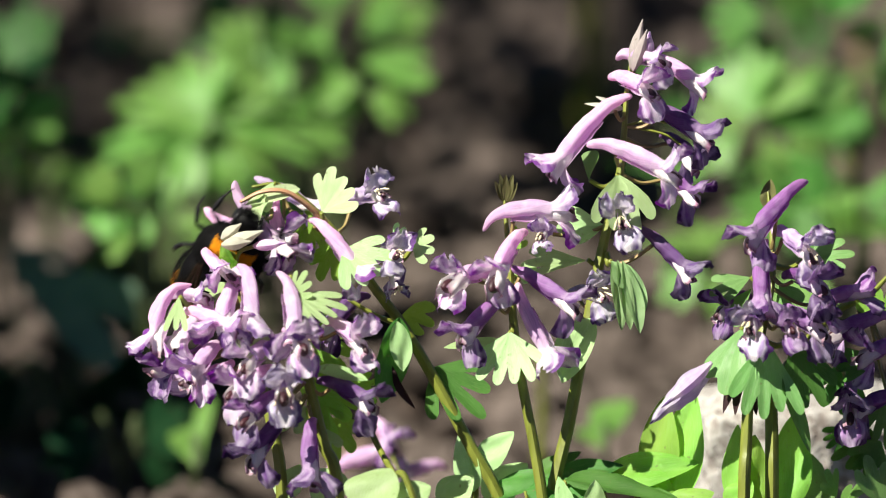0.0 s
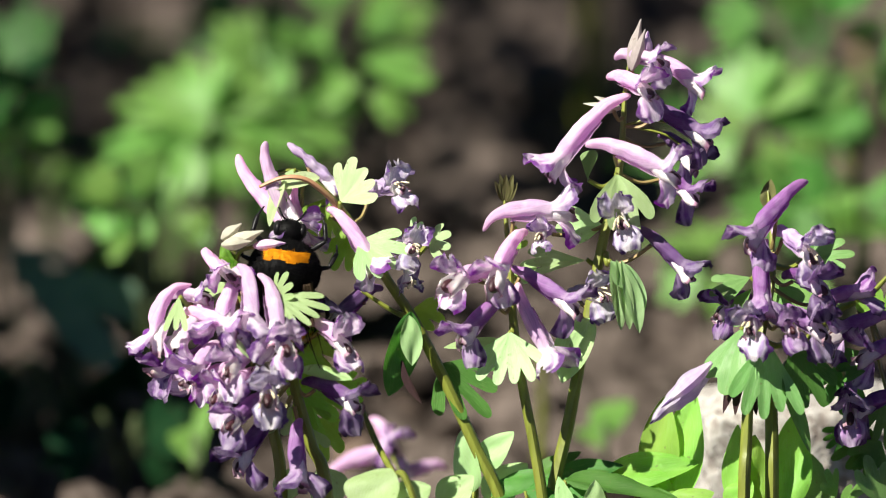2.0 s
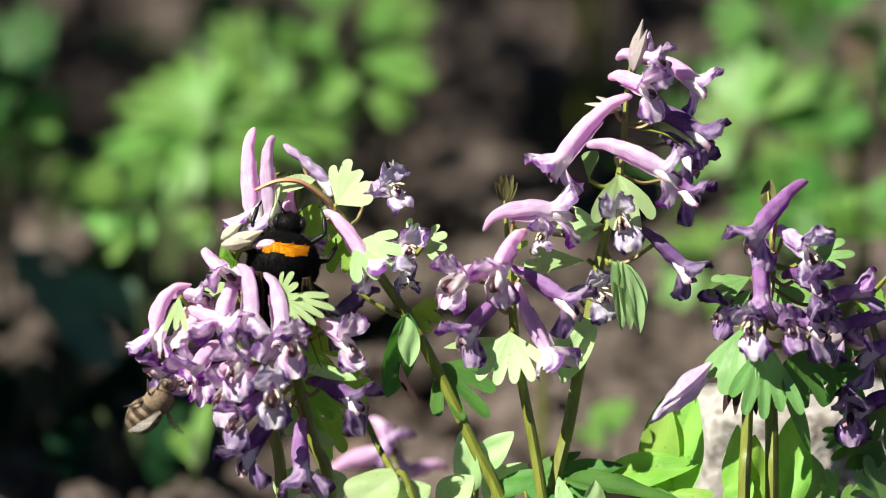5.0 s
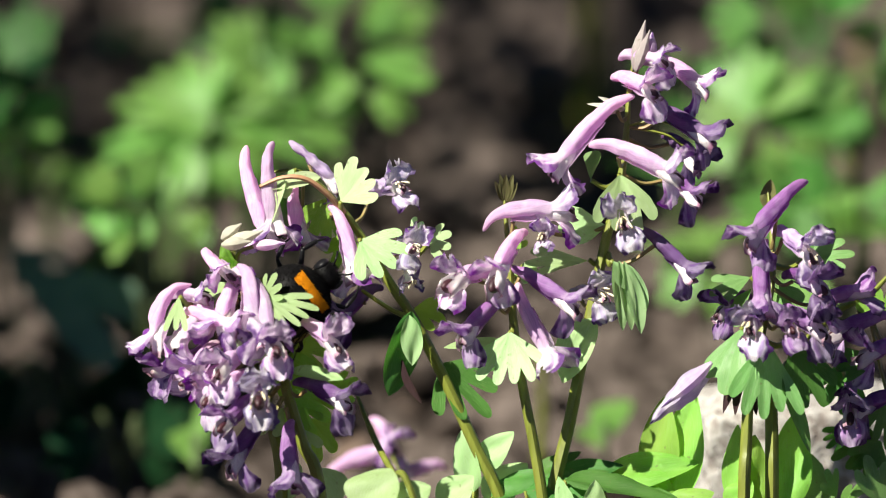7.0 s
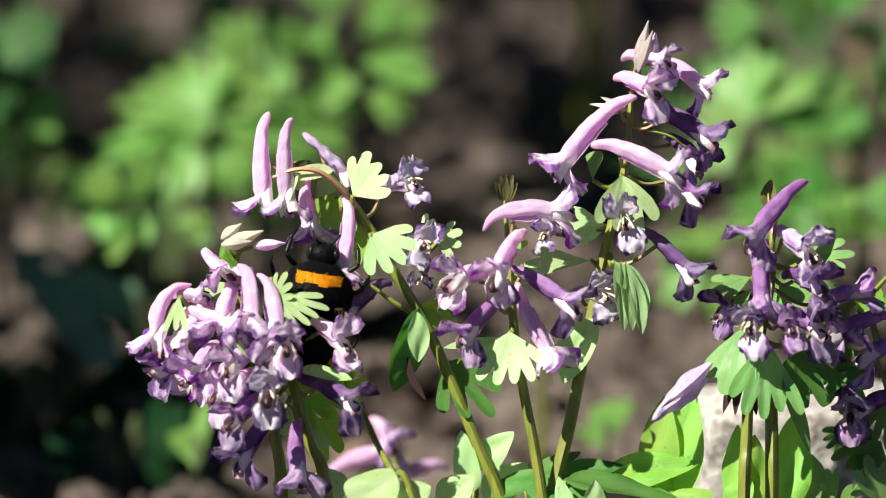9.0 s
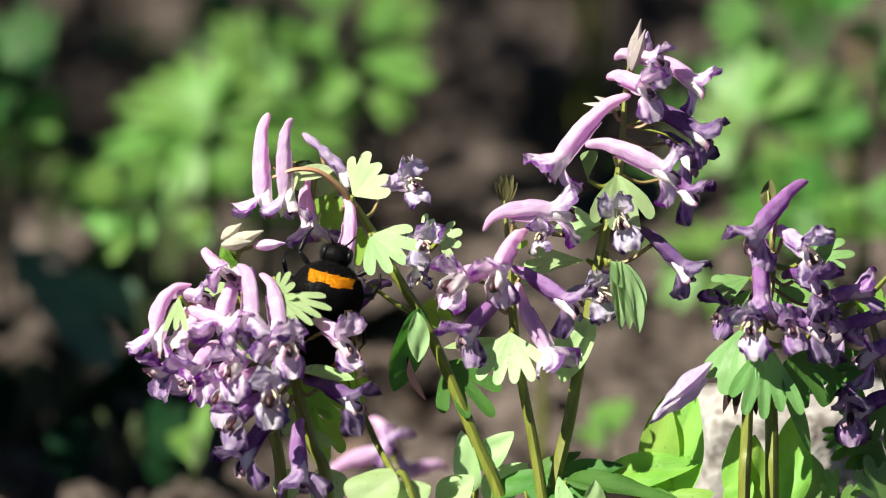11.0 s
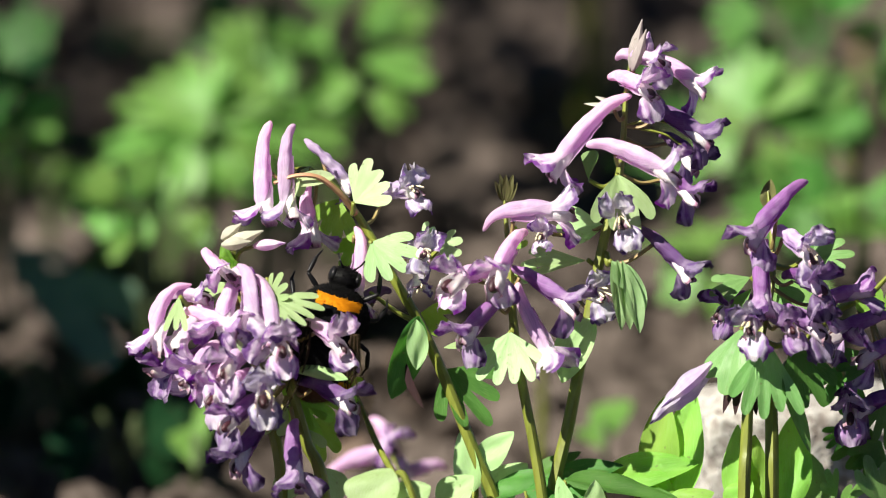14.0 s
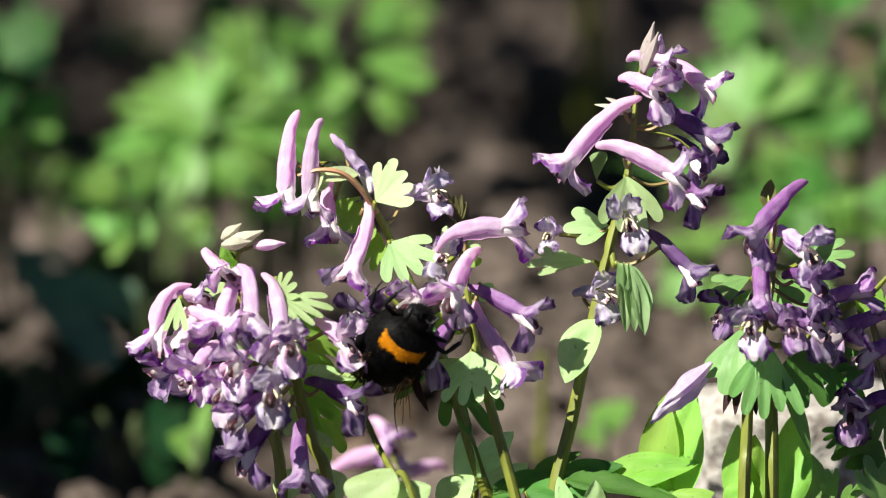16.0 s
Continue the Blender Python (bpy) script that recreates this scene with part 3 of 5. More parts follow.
blade_leaf(plant_a, at(-29.6, 2.2, 126.0), at(-33.2, -0.6, 116.9), way(160, 1.0), 3.4, 0.05, 0.4, PALE_BRACT, "bract")
stalk("arching_tip", plant_a, [at(-17.9, 5.2, 117.6), at(-21.2, 2.9, 122.3), at(-25.4, 1.4, 125.9), at(-30.0, 1.0, 126.4), at(-34.6, 1.6, 124.6)],
      [0.0011, 0.001, 0.0009, 0.0008, 0.0006], RUSSET, 8, label="reddish arching tip of the stalk")
lobed_leaf(plant_a, at(-21.3, 11.6, 119.2), at(-24.3, 10.2, 109.4), way(200, 1.0), 60, 4, 0.35, 0.1, 0.1, LEAF)
lobed_leaf(plant_a, at(-16.7, 9.9, 112.4), at(-19.6, 8.9, 104.3), way(200, 1.0), 55, 4, 0.35, 0.1, 0.1, LEAF)
# the deep green leaves here carry the upper leaves' shade in their colour
blade_leaf(plant_a, at(-4.8, -1.0, 97.8), at(-9.0, -7.0, 81.7), way(-30, 1.6), 8.5, 0.1, 0.12, DEEP_AND_SHADED_LEAF, blunt=0.95)
blade_leaf(plant_a, at(-5.3, -3.1, 97.6), at(-4.7, -6.5, 88.0), way(60, 1.2), 4.6, 0.1, 0.2, BRACT, blunt=0.95)
blade_leaf(plant_a, at(-7.1, -4.3, 88.6), at(-4.5, -6.6, 79.5), way(200, 1.0), 2.5, 0.15, 0.5, BROWN_LEAF, "leaf_tip", "dark dry leaf tip")
lobed_leaf(plant_a, at(0.7, 3.2, 85.4), at(10.2, -2.1, 76.7), way(80, 0.9), 62, 5, 0.5, 0.1, 0.1, DEEP_AND_SHADED_LEAF, name="leaf", stem_from=at(0.7, -0.2, 84.5))
lobed_leaf(plant_a, at(-4.5, 6.9, 96.4), at(2.4, 5.4, 94.4), way(90, 0.6), 60, 3, 0.4, 0.1, 0.1, LEAF, name="leaf")
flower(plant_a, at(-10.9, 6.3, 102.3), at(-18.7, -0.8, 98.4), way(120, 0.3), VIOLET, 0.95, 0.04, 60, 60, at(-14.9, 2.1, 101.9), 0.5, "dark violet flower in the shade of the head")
stalk("side_stalk", plant_a, [at(-4.5, 2.5, 95.2), at(-9.1, 1.1, 97.9), at(-14.9, 2.1, 101.9)], [0.0012, 0.0009, 0.0007], STEM, 7)

# the dense heads low on the side of the bee's stalk: one still, one that sways with the bee
foot_b = root_of(at(-32.0, -26.3, 20.9))
plant_b = grow("dense corydalis head of pale lilac flowers", foot_b)
stalk("stem", plant_b, [foot_b, at(-32.6, -14.7, 59.3), at(-35.1, -11.2, 77.4), at(-39.5, -7.3, 93.0), at(-41.8, -4.5, 104.2), at(-42.4, -2.9, 110.8)], [0.002, 0.002, 0.0018, 0.0015, 0.0011, 0.0006], STEM)
flower(plant_b, at(-53.4, -7.3, 105.6), at(-58.1, -11.8, 95.6), way(195, 0.2), LILAC, 1.0, 0.14, 60, 50, at(-48.6, -7.2, 97.7), 0.5, "curved pale lilac flower with a hooked spur")
flower(plant_b, at(-41.1, -6.8, 107.3), at(-44.7, -15.1, 98.9), way(200, 0.5), LILAC, 1.0, 0.05, 60, 60, at(-41.2, -6.6, 99.9))
flower(plant_b, at(-40.1, -10.3, 110.1), at(-38.4, -16.7, 100.7), way(0, 0.7), LILAC, 1.05, 0.04, 50, 50, at(-40.6, -6.4, 101.1))
flower(plant_b, at(-52.8, -11.6, 100.7), at(-44.1, -17.2, 98.9), way(60, 0.6), LILAC, 0.9, 0.03, 60, 60, at(-45.7, -8.2, 98.0))
flower(plant_b, at(-48.5, -4.1, 101.7), at(-52.9, -10.2, 93.8), way(330, 0.5), LILAC, 1.0, 0.05, 70, 60, at(-45.8, -7.5, 96.6))
flower(plant_b, at(-44.5, -10.2, 93.8), at(-49.7, -17.3, 90.0), way(150, 0.5), LILAC, 1.0, 0.04, 70, 60, at(-41.8, -8.0, 94.4))
flower(plant_b, at(-47.5, -8.6, 92.2), at(-55.3, -13.7, 88.2), way(250, 0.3), MAUVE, 0.95, 0.03, 60, 50, at(-41.8, -8.6, 92.2))
flower(plant_b, at(-49.2, -2.9, 110.8), at(-44.8, -8.8, 107.8), way(160, 0.5), LILAC, 0.85, 0.04, 70, 40, at(-42.0, -5.5, 104.4))
flower(plant_b, at(-55.6, -4.1, 101.7), at(-50.3, -8.1, 102.5), way(100, 0.4), LILAC, 0.8, 0.04, 40, 60, at(-45.8, -7.2, 97.7))
flower(plant_b, at(-41.7, -11.3, 89.3), at(-49.5, -16.0, 87.1), way(20, 0.5), LILAC, 0.9, 0.04, 60, 40, at(-40.0, -9.4, 88.8))
lobed_leaf(plant_b, at(-53.1, -14.0, 103.6), at(-54.2, -16.7, 96.9), way(160, 1.3), 30, 3, 0.4, 0.1, 0.1, BRACT, stem_from=at(-46.3, -8.2, 98.0))
lobed_leaf(plant_b, at(-38.7, -13.4, 97.6), at(-37.4, -19.9, 92.2), way(60, 1.0), 40, 1, 0.15, 0.1, 0.4, BRACT)
lobed_leaf(plant_b, at(-42.3, -5.5, 104.4), at(-48.6, -6.4, 100.8), way(110, 0.8), 40, 3, 0.3, 0.1, 0.1, BRACT)
bud(plant_b, at(-44.2, -6.0, 112.1), at(-36.3, -7.0, 115.6), 3.2, WITHERED, "withered_bud", "beige withered bud")
bud(plant_b, at(-44.9, -5.0, 113.3), at(-40.8, -5.0, 116.6), 2.6, WITHERED, "withered_bud", "beige withered bud")
bud(plant_b, at(-44.8, -8.0, 112.8), at(-38.6, -9.0, 113.8), 2.8, WITHERED, "withered_bud")
bud(plant_b, at(-38.5, -6.0, 112.1), at(-31.8, -7.0, 113.0), 2.5, LILAC, "bud", "small pink bud")
stalk("pedicel", plant_b, [at(-42.2, -3.6, 107.6), at(-41.1, -5.0, 110.7), at(-38.2, -6.0, 112.1)], [0.0008, 0.0007, 0.0007], PEDICEL, 6)
stalk("bud_stalk", plant_b, [at(-42.4, -3.2, 109.6), at(-43.8, -5.0, 110.4), at(-44.2, -6.0, 112.3)], [0.0012, 0.0011, 0.0009], STEM, 6)
blade_leaf(plant_b, at(-42.3, -5.0, 106.9), at(-44.8, -7.0, 112.8), way(150, 1.2), 3.6, 0.1, 0.4, LEAF, "bract")
lobed_leaf(plant_b, at(-42.3, -5.7, 108.0), at(-43.9, -8.1, 110.4), way(130, 1.0), 50, 3, 0.3, 0.1, 0.2, LEAF)

foot_c = root_of(at(-21.1, -29.6, 16.0))
plant_c = grow("corydalis stalk with drooping lilac and dark violet flowers", foot_c)
stalk("stem", plant_c, [foot_c, at(-23.4, -16.6, 59.9), at(-27.0, -14.4, 73.0), at(-30.0, -12.7, 83.8), at(-31.8, -10.5, 92.7), at(-33.7, -8.7, 99.9), at(-34.8, -7.2, 106.0)], [0.0022, 0.0021, 0.002, 0.0018, 0.0015, 0.001, 0.0006], STEM)
flower(plant_c, at(-36.4, -8.8, 107.8), at(-33.4, -19.3, 98.6), way(20, 0.8), LILAC, 1.0, 0.05, 50, 60, at(-33.9, -9.1, 98.2))
flower(plant_c, at(-36.0, -9.9, 94.9), at(-32.4, -23.9, 96.8), way(90, 0.3), LILAC, 1.0, 0.04, 70, 70, at(-33.1, -10.9, 95.2), 0.3, beak=1.25)
flower(plant_c, at(-34.8, -11.9, 87.1), at(-35.1, -27.2, 87.8), way(95, 0.3), FADED, 1.0, 0.04, 60, 75, at(-31.9, -12.3, 89.6), 0.3, "flower seen from the front with a dark throat", 1.35)
flower(plant_c, at(-36.5, -10.2, 93.8), at(-41.9, -21.0, 91.9), way(110, 0.5), LILAC, 1.0, 0.04, 70, 60, at(-33.1, -11.5, 92.9))
flower(plant_c, at(-36.0, -9.7, 87.7), at(-44.2, -20.4, 85.9), way(120, 0.4), LILAC, 1.0, 0.04, 60, 70, at(-31.9, -12.6, 88.5))
flower(plant_c, at(-34.8, -14.6, 84.3), at(-41.3, -24.6, 81.7), way(100, 0.5), MAUVE, 0.95, 0.04, 60, 75, at(-31.3, -13.4, 85.2))
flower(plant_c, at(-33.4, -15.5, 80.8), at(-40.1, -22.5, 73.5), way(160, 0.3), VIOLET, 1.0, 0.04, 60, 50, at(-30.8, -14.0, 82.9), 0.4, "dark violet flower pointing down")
flower(plant_c, at(-29.6, -16.9, 79.3), at(-29.6, -24.2, 70.7), way(175, 0.7), MAUVE, 1.0, 0.03, 50, 50, at(-30.2, -14.5, 80.7), 0.3)
flower(plant_c, at(-27.4, -9.2, 98.0), at(-20.9, -18.0, 95.8), way(80, 0.3), LILAC, 0.95, 0.05, 95, 26, at(-32.5, -10.2, 93.8), 0.4, "lilac flower with upright lip and broad lower lip")
# the dark violet here stands in for the shade this flower hangs in
flower(plant_c, at(-28.5, -12.1, 86.2), at(-19.6, -20.8, 84.6), way(70, 0.2), VIOLET, 1.0, 0.04, 60, 60, at(-29.7, -12.7, 83.8), 0.3, "violet flower with its shade put into the dark colour")
lobed_leaf(plant_c, at(-34.2, -13.9, 103.9), at(-24.8, -18.8, 100.8), way(60, 1.3), 36, 5, 0.4, 0.08, 0.06, BRACT, stem_from=at(-33.7, -8.6, 100.5))
lobed_leaf(plant_c, at(-34.5, -12.2, 102.6), at(-31.0, -14.0, 107.5), way(140, 1.0), 50, 4, 0.45, 0.08, 0.06, BRACT, stem_from=at(-33.7, -8.7, 99.9))
blade_leaf(plant_c, at(-29.0, -13.7, 88.2), at(-18.5, -17.9, 87.8), way(95, 0.35), 4.5, 0.05, 0.2, BRACT)
lobed_leaf(plant_c, at(-30.4, -6.9, 82.2), at(-22.4, -7.0, 73.8), way(100, 0.9), 55, 4, 0.4, 0.1, 0.1, LEAF, name="leaf")
lobed_leaf(plant_c, at(-32.1, -4.7, 91.1), at(-28.1, -7.2, 81.1), way(100, 0.9), 50, 4, 0.35, 0.1, 0.1, LEAF, name="leaf")
lobed_leaf(plant_c, at(-30.9, -9.7, 79.4), at(-36.0, -12.9, 74.9), way(100, 0.9), 50, 3, 0.35, 0.1, 0.1, BRACT)
lobed_leaf(plant_c, at(-31.6, -0.6, 91.2), at(-21.3, 0.3, 86.2), way(80, 1.0), 50, 4, 0.35, 0.1, 0.1, LEAF, name="leaf", stem_from=at(-31.8, -10.5, 92.7))
lobed_leaf(plant_c, at(-30.4, -4.2, 85.0), at(-21.2, -4.3, 76.1), way(60, 1.0), 45, 4, 0.35, 0.1, 0.1, LEAF, name="leaf", stem_from=at(-30.5, -12.4, 84.9))
lobed_leaf(plant_c, at(-31.1, 2.5, 95.2), at(-26.0, 3.3, 90.2), way(100, 1.0), 50, 3, 0.35, 0.1, 0.1, LEAF, name="leaf", stem_from=at(-32.9, -9.4, 97.1))
lobed_leaf(plant_c, at(-26.0, -0.6, 74.5), at(-20.2, -0.4, 67.2), way(100, 1.0), 45, 3, 0.35, 0.1, 0.1, LEAF, name="leaf", stem_from=at(-28.0, -13.7, 75.7))
lobed_leaf(plant_c, at(-21.2, -3.1, 81.1), at(-15.5, -2.8, 82.3), way(100, 0.9), 60, 4, 0.45, 0.1, 0.1, LEAF, name="leaf")
lobed_leaf(plant_c, at(-26.7, -8.9, 74.4), at(-24.6, -11.9, 70.5), way(100, 0.9), 40, 2, 0.35, 0.1, 0.1, BRACT)

# the middle stalk
foot_d = at(20.5, -14.8, 58.8)
plant_d = grow("corydalis stalk with loose lilac flowers and a fan-shaped bract", foot_d)
stalk("stem", plant_d, [at(23.2, -17.8, 30.2), foot_d, at(18.5, -11.6, 71.6), at(15.9, -8.3, 85.0), at(14.2, -5.2, 97.2), at(13.6, -2.7, 107.3), at(12.9, 0.2, 114.8), at(12.5, 2.5, 120.2)],
      [0.002, 0.0019, 0.0018, 0.0016, 0.0014, 0.0011, 0.0008, 0.0004], STEM)
flower(plant_d, at(7.6, -2.4, 116.9), at(21.9, -2.9, 118.9), way(88, 0.15), LILAC, 1.05, 0.1, 65, 60, at(13.3, -1.6, 111.7), 0.45, "long lilac flower lying level, spur curved down")
flower(plant_d, at(16.5, -1.8, 115.1), at(11.1, -15.5, 109.9), way(120, 0.5), LILAC, 1.0, 0.04, 70, 65, at(13.6, -2.5, 108.4), beak=1.35)
flower(plant_d, at(11.0, -1.1, 105.6), at(3.5, -11.1, 107.0), way(110, 0.4), LILAC, 1.0, 0.04, 65, 65, at(13.7, -3.3, 105.0), 0.5, "lilac flower turned sideways with a white mouth", 1.35)
flower(plant_d, at(13.9, -2.7, 107.3), at(24.5, -10.2, 102.3), way(60, 0.3), MAUVE, 1.0, 0.03, 65, 70, at(13.7, -3.6, 103.9), 0.2)
flower(plant_d, at(14.4, -7.5, 104.9), at(20.5, -14.5, 93.2), way(160, 0.9), LILAC, 1.0, 0.03, 50, 50, at(14.0, -4.4, 100.6), 0.2)
flower(plant_d, at(12.2, -6.2, 101.6), at(5.5, -13.5, 97.2), way(140, 0.5), MAUVE, 1.0, 0.03, 60, 55, at(14.0, -4.7, 99.4), 0.2)
lobed_leaf(plant_d, at(13.6, -10.9, 95.4), at(12.4, -18.3, 86.3), way(120, 1.4), 58, 6, 0.34, 0.06, 0.06, BRACT, stem_from=at(14.2, -5.7, 95.5))
blade_leaf(plant_d, at(12.1, -9.4, 93.0), at(0.1, -7.7, 91.7), way(95, 0.6), 3.0, 0.05, 0.2, BRACT)
lobed_leaf(plant_d, at(13.9, -1.9, 110.6), at(16.2, -3.0, 114.4), way(100, 1.0), 50, 3, 0.4, 0.1, 0.1, LEAF)
for lean, reach in ((116, 50), (102, 60), (90, 58), (76, 60), (62, 48)):
    start = at(12.8, 2.1, 118.5)
    blade_leaf(plant_d, start + way(lean) * 0.001, start + way(lean) * reach * 0.000115, way(180 - lean, 1.2), 1.5, -0.1, 0.4, OLIVE_BUD, "bud_bract")
lobed_leaf(plant_d, at(16.3, 2.1, 106.0), at(16.8, -1.6, 103.4), way(120, 1.2), 65, 3, 0.4, 0.1, 0.1, BRACT, stem_from=at(13.9, -3.3, 105.0))

# the tall stalk
foot_e = at(21.9, -11.0, 57.6)
plant_e = grow("tall corydalis with pink and violet flowers, withered top bud", foot_e)
stalk("stem", plant_e, [at(20.6, -14.0, 29.0), foot_e, at(26.1, -6.4, 76.1), at(30.0, -1.7, 95.1), at(33.4, 2.2, 110.7), at(36.4, 5.0, 121.9), at(37.8, 7.5, 132.0), at(38.5, 9.8, 140.9), at(39.7, 11.5, 147.7)],
      [0.0024, 0.0023, 0.0021, 0.0019, 0.0017, 0.0014, 0.0011, 0.0008, 0.0005], STEM)
bud(plant_e, at(39.4, 8.8, 145.3), at(41.8, 9.3, 155.6), 2.9, DRY_BUD, "withered_bud", "brownish mauve withered top bud")
bud(plant_e, at(39.7, 5.8, 145.6), at(42.6, 6.9, 154.0), 2.6, DRY_BUD, "withered_bud")
bud(plant_e, at(42.1, 7.3, 147.4), at(43.2, 8.7, 153.2), 3.2, LILAC, "bud", "closed lilac bud")
flower(plant_e, at(36.1, 13.5, 147.6), at(43.4, 5.4, 148.4), way(80, 0.6), LILAC, 0.85, 0.04, 30, 60, at(39.0, 10.3, 143.2))
flower(plant_e, at(34.8, 11.5, 143.9), at(41.6, 0.1, 143.7), way(80, 0.6), LILAC, 0.95, 0.04, 65, 70, at(38.7, 10.1, 142.1), 0.5)
flower(plant_e, at(43.1, 11.6, 148.2), at(51.8, 8.3, 143.3), way(62, 0.2), LILAC, 0.9, 0.04, 60, 70, at(39.0, 9.8, 140.9), 0.2)
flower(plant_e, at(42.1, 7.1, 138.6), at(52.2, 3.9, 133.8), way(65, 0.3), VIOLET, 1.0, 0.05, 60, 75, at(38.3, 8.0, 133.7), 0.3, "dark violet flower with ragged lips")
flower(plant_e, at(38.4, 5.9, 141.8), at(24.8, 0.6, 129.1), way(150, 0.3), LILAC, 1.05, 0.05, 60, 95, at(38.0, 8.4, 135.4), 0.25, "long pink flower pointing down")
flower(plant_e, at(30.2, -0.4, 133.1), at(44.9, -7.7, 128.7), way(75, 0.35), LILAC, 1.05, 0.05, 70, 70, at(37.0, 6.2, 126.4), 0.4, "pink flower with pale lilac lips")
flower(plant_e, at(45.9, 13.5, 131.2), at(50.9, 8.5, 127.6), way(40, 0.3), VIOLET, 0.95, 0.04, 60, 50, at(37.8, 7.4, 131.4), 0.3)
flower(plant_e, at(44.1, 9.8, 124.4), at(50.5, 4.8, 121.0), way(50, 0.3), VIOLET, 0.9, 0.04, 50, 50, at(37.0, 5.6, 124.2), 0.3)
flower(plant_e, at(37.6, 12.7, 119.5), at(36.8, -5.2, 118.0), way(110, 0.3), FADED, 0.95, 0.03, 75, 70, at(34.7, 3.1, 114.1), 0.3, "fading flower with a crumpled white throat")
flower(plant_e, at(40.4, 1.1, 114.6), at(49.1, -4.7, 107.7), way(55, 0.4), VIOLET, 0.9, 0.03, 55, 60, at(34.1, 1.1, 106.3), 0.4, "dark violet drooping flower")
flower(plant_e, at(23.8, 6.8, 112.6), at(21.1, -3.1, 114.2), way(100, 0.3), FADED, 0.62, 0.03, 50, 40, at(34.1, 3.1, 114.1), 0.3)
flower(plant_e, at(26.4, 5.7, 99.7), at(31.3, -2.1, 101.4), way(85, 0.4), FADED, 0.85, 0.03, 70, 75, at(30.9, -0.8, 98.4), 0.3, "small fading flower with yellow anthers")
lobed_leaf(plant_e, at(36.3, 1.7, 125.1), at(38.4, -7.6, 116.7), way(60, 1.2), 44, 4, 0.3, 0.25, 0.2, BRACT, stem_from=at(36.2, 5.0, 121.9))
fan = lobed_leaf(plant_e, at(34.7, -3.5, 108.2), at(38.7, -7.5, 104.9), way(40, 1.2), 36, 2, 0.15, 0.2, 0.25, SILVER_LEAF, name="drooping_leaf", label="grey-green leaf with drooping parallel lobes", stem_from=at(33.9, 1.7, 108.5))
for a, b, w in ((at(35.0, -3.5, 108.3), at(37.1, -9.8, 95.5), 3.6), (at(36.0, -4.5, 108.6), at(38.8, -11.7, 96.2), 3.4), (at(37.0, -4.5, 108.5), at(40.8, -10.9, 95.2), 4.0), (at(38.0, -3.7, 107.5), at(41.7, -7.9, 98.9), 3.2)):
    blade_leaf(fan, a, b, way(35, 1.3), w, 0.06, 0.45, SILVER_LEAF, "leaf_lobe", blunt=1.05)
lobed_leaf(plant_e, at(33.9, 5.0, 113.6), at(24.9, 1.2, 114.8), way(95, 0.9), 40, 3, 0.25, 0.1, 0.1, BRACT, stem_from=at(33.9, 3.5, 111.6))
lobed_leaf(plant_e, at(30.1, 2.4, 107.1), at(17.4, -0.6, 107.7), way(92, 0.5), 24, 3, 0.25, 0.05, 0.1, BRACT, stem_from=at(33.0, 2.7, 108.3))
blade_leaf(plant_e, at(30.6, -3.5, 96.2), at(23.9, -9.3, 85.0), way(140, 1.2), 8.5, 0.12, 0.25, BRACT)
lobed_leaf(plant_e, at(30.6, 3.4, 123.5), at(31.2, 4.8, 129.1), way(170, 1.0), 28, 1, 0.1, 0.1, 0.4, GREY_LEAF, stem_from=at(36.7, 5.3, 123.1))
for dx, dy in ((-60, 12), (-50, -8), (-42, 22)):
    blade_leaf(plant_e, at(37.7, 6.8, 137.5), at(37.7, 6.8, 137.5) + at(dx, -1, dy) * 0.13, way(120, 1.0), 1.2, 0.1, 0.3, WITHERED, "dry_bract")
for px in (0, 1):
    stalk("side_stalk", plant_e, [at(38.0, 8.0, 133.7), at(38.0, 7.0, 133.9) + at(5 + 3 * px, 0, 1.2 - 3 * px), at(38.0, 6.0, 134.1) + at(9 + 3 * px, 0, 0.5 - 5 * px)], [0.0006, 0.0005, 0.0004], STEM, 6)

# two stalks beside the stone, their shade partly put into darker petals and leaves
foot_f = root_of(at(60.6, -27.7, 15.4))
plant_f = grow("corydalis stalk with mauve flowers above a hanging fan of green bracts", foot_f)
stalk("stem", plant_f, [foot_f, at(61.0, -16.6, 59.9), at(61.5, -13.6, 72.1), at(62.2, -10.8, 83.3), at(64.5, -6.4, 92.8), at(66.9, -1.6, 103.4), at(67.1, 2.5, 111.9), at(66.3, 7.0, 121.5)],
      [0.0022, 0.0021, 0.002, 0.0018, 0.0015, 0.0012, 0.0009, 0.0004], STEM)
flower(plant_f, at(73.9, 3.6, 124.4), at(63.6, -6.8, 115.9), way(150, 0.5), MAUVE, 1.05, 0.03, 60, 60, at(66.9, 0.0, 110.1), 0.7, "large mauve flower with a long straight spur")
flower(plant_f, at(64.9, -3.3, 113.3), at(64.2, -11.1, 102.9), way(190, 0.9), MAUVE, 1.0, 0.03, 50, 50, at(67.0, -0.8, 106.8), 0.3)
flower(plant_f, at(67.2, 1.1, 114.6), at(73.2, -9.7, 112.5), way(80, 0.5), FADED, 1.0, 0.04, 70, 75, at(67.0, -0.3, 109.0), 0.3)
flower(plant_f, at(69.2, -1.1, 105.6), at(75.1, -11.3, 105.9), way(80, 0.4), VIOLET, 1.0, 0.04, 60, 75, at(67.0, -1.4, 104.5), 0.3)
flower(plant_f, at(74.3, -2.8, 98.9), at(83.4, -4.0, 102.2), way(100, 0.2), MAUVE, 0.9, 0.03, 40, 60, at(67.0, -1.9, 102.3), 0.3)
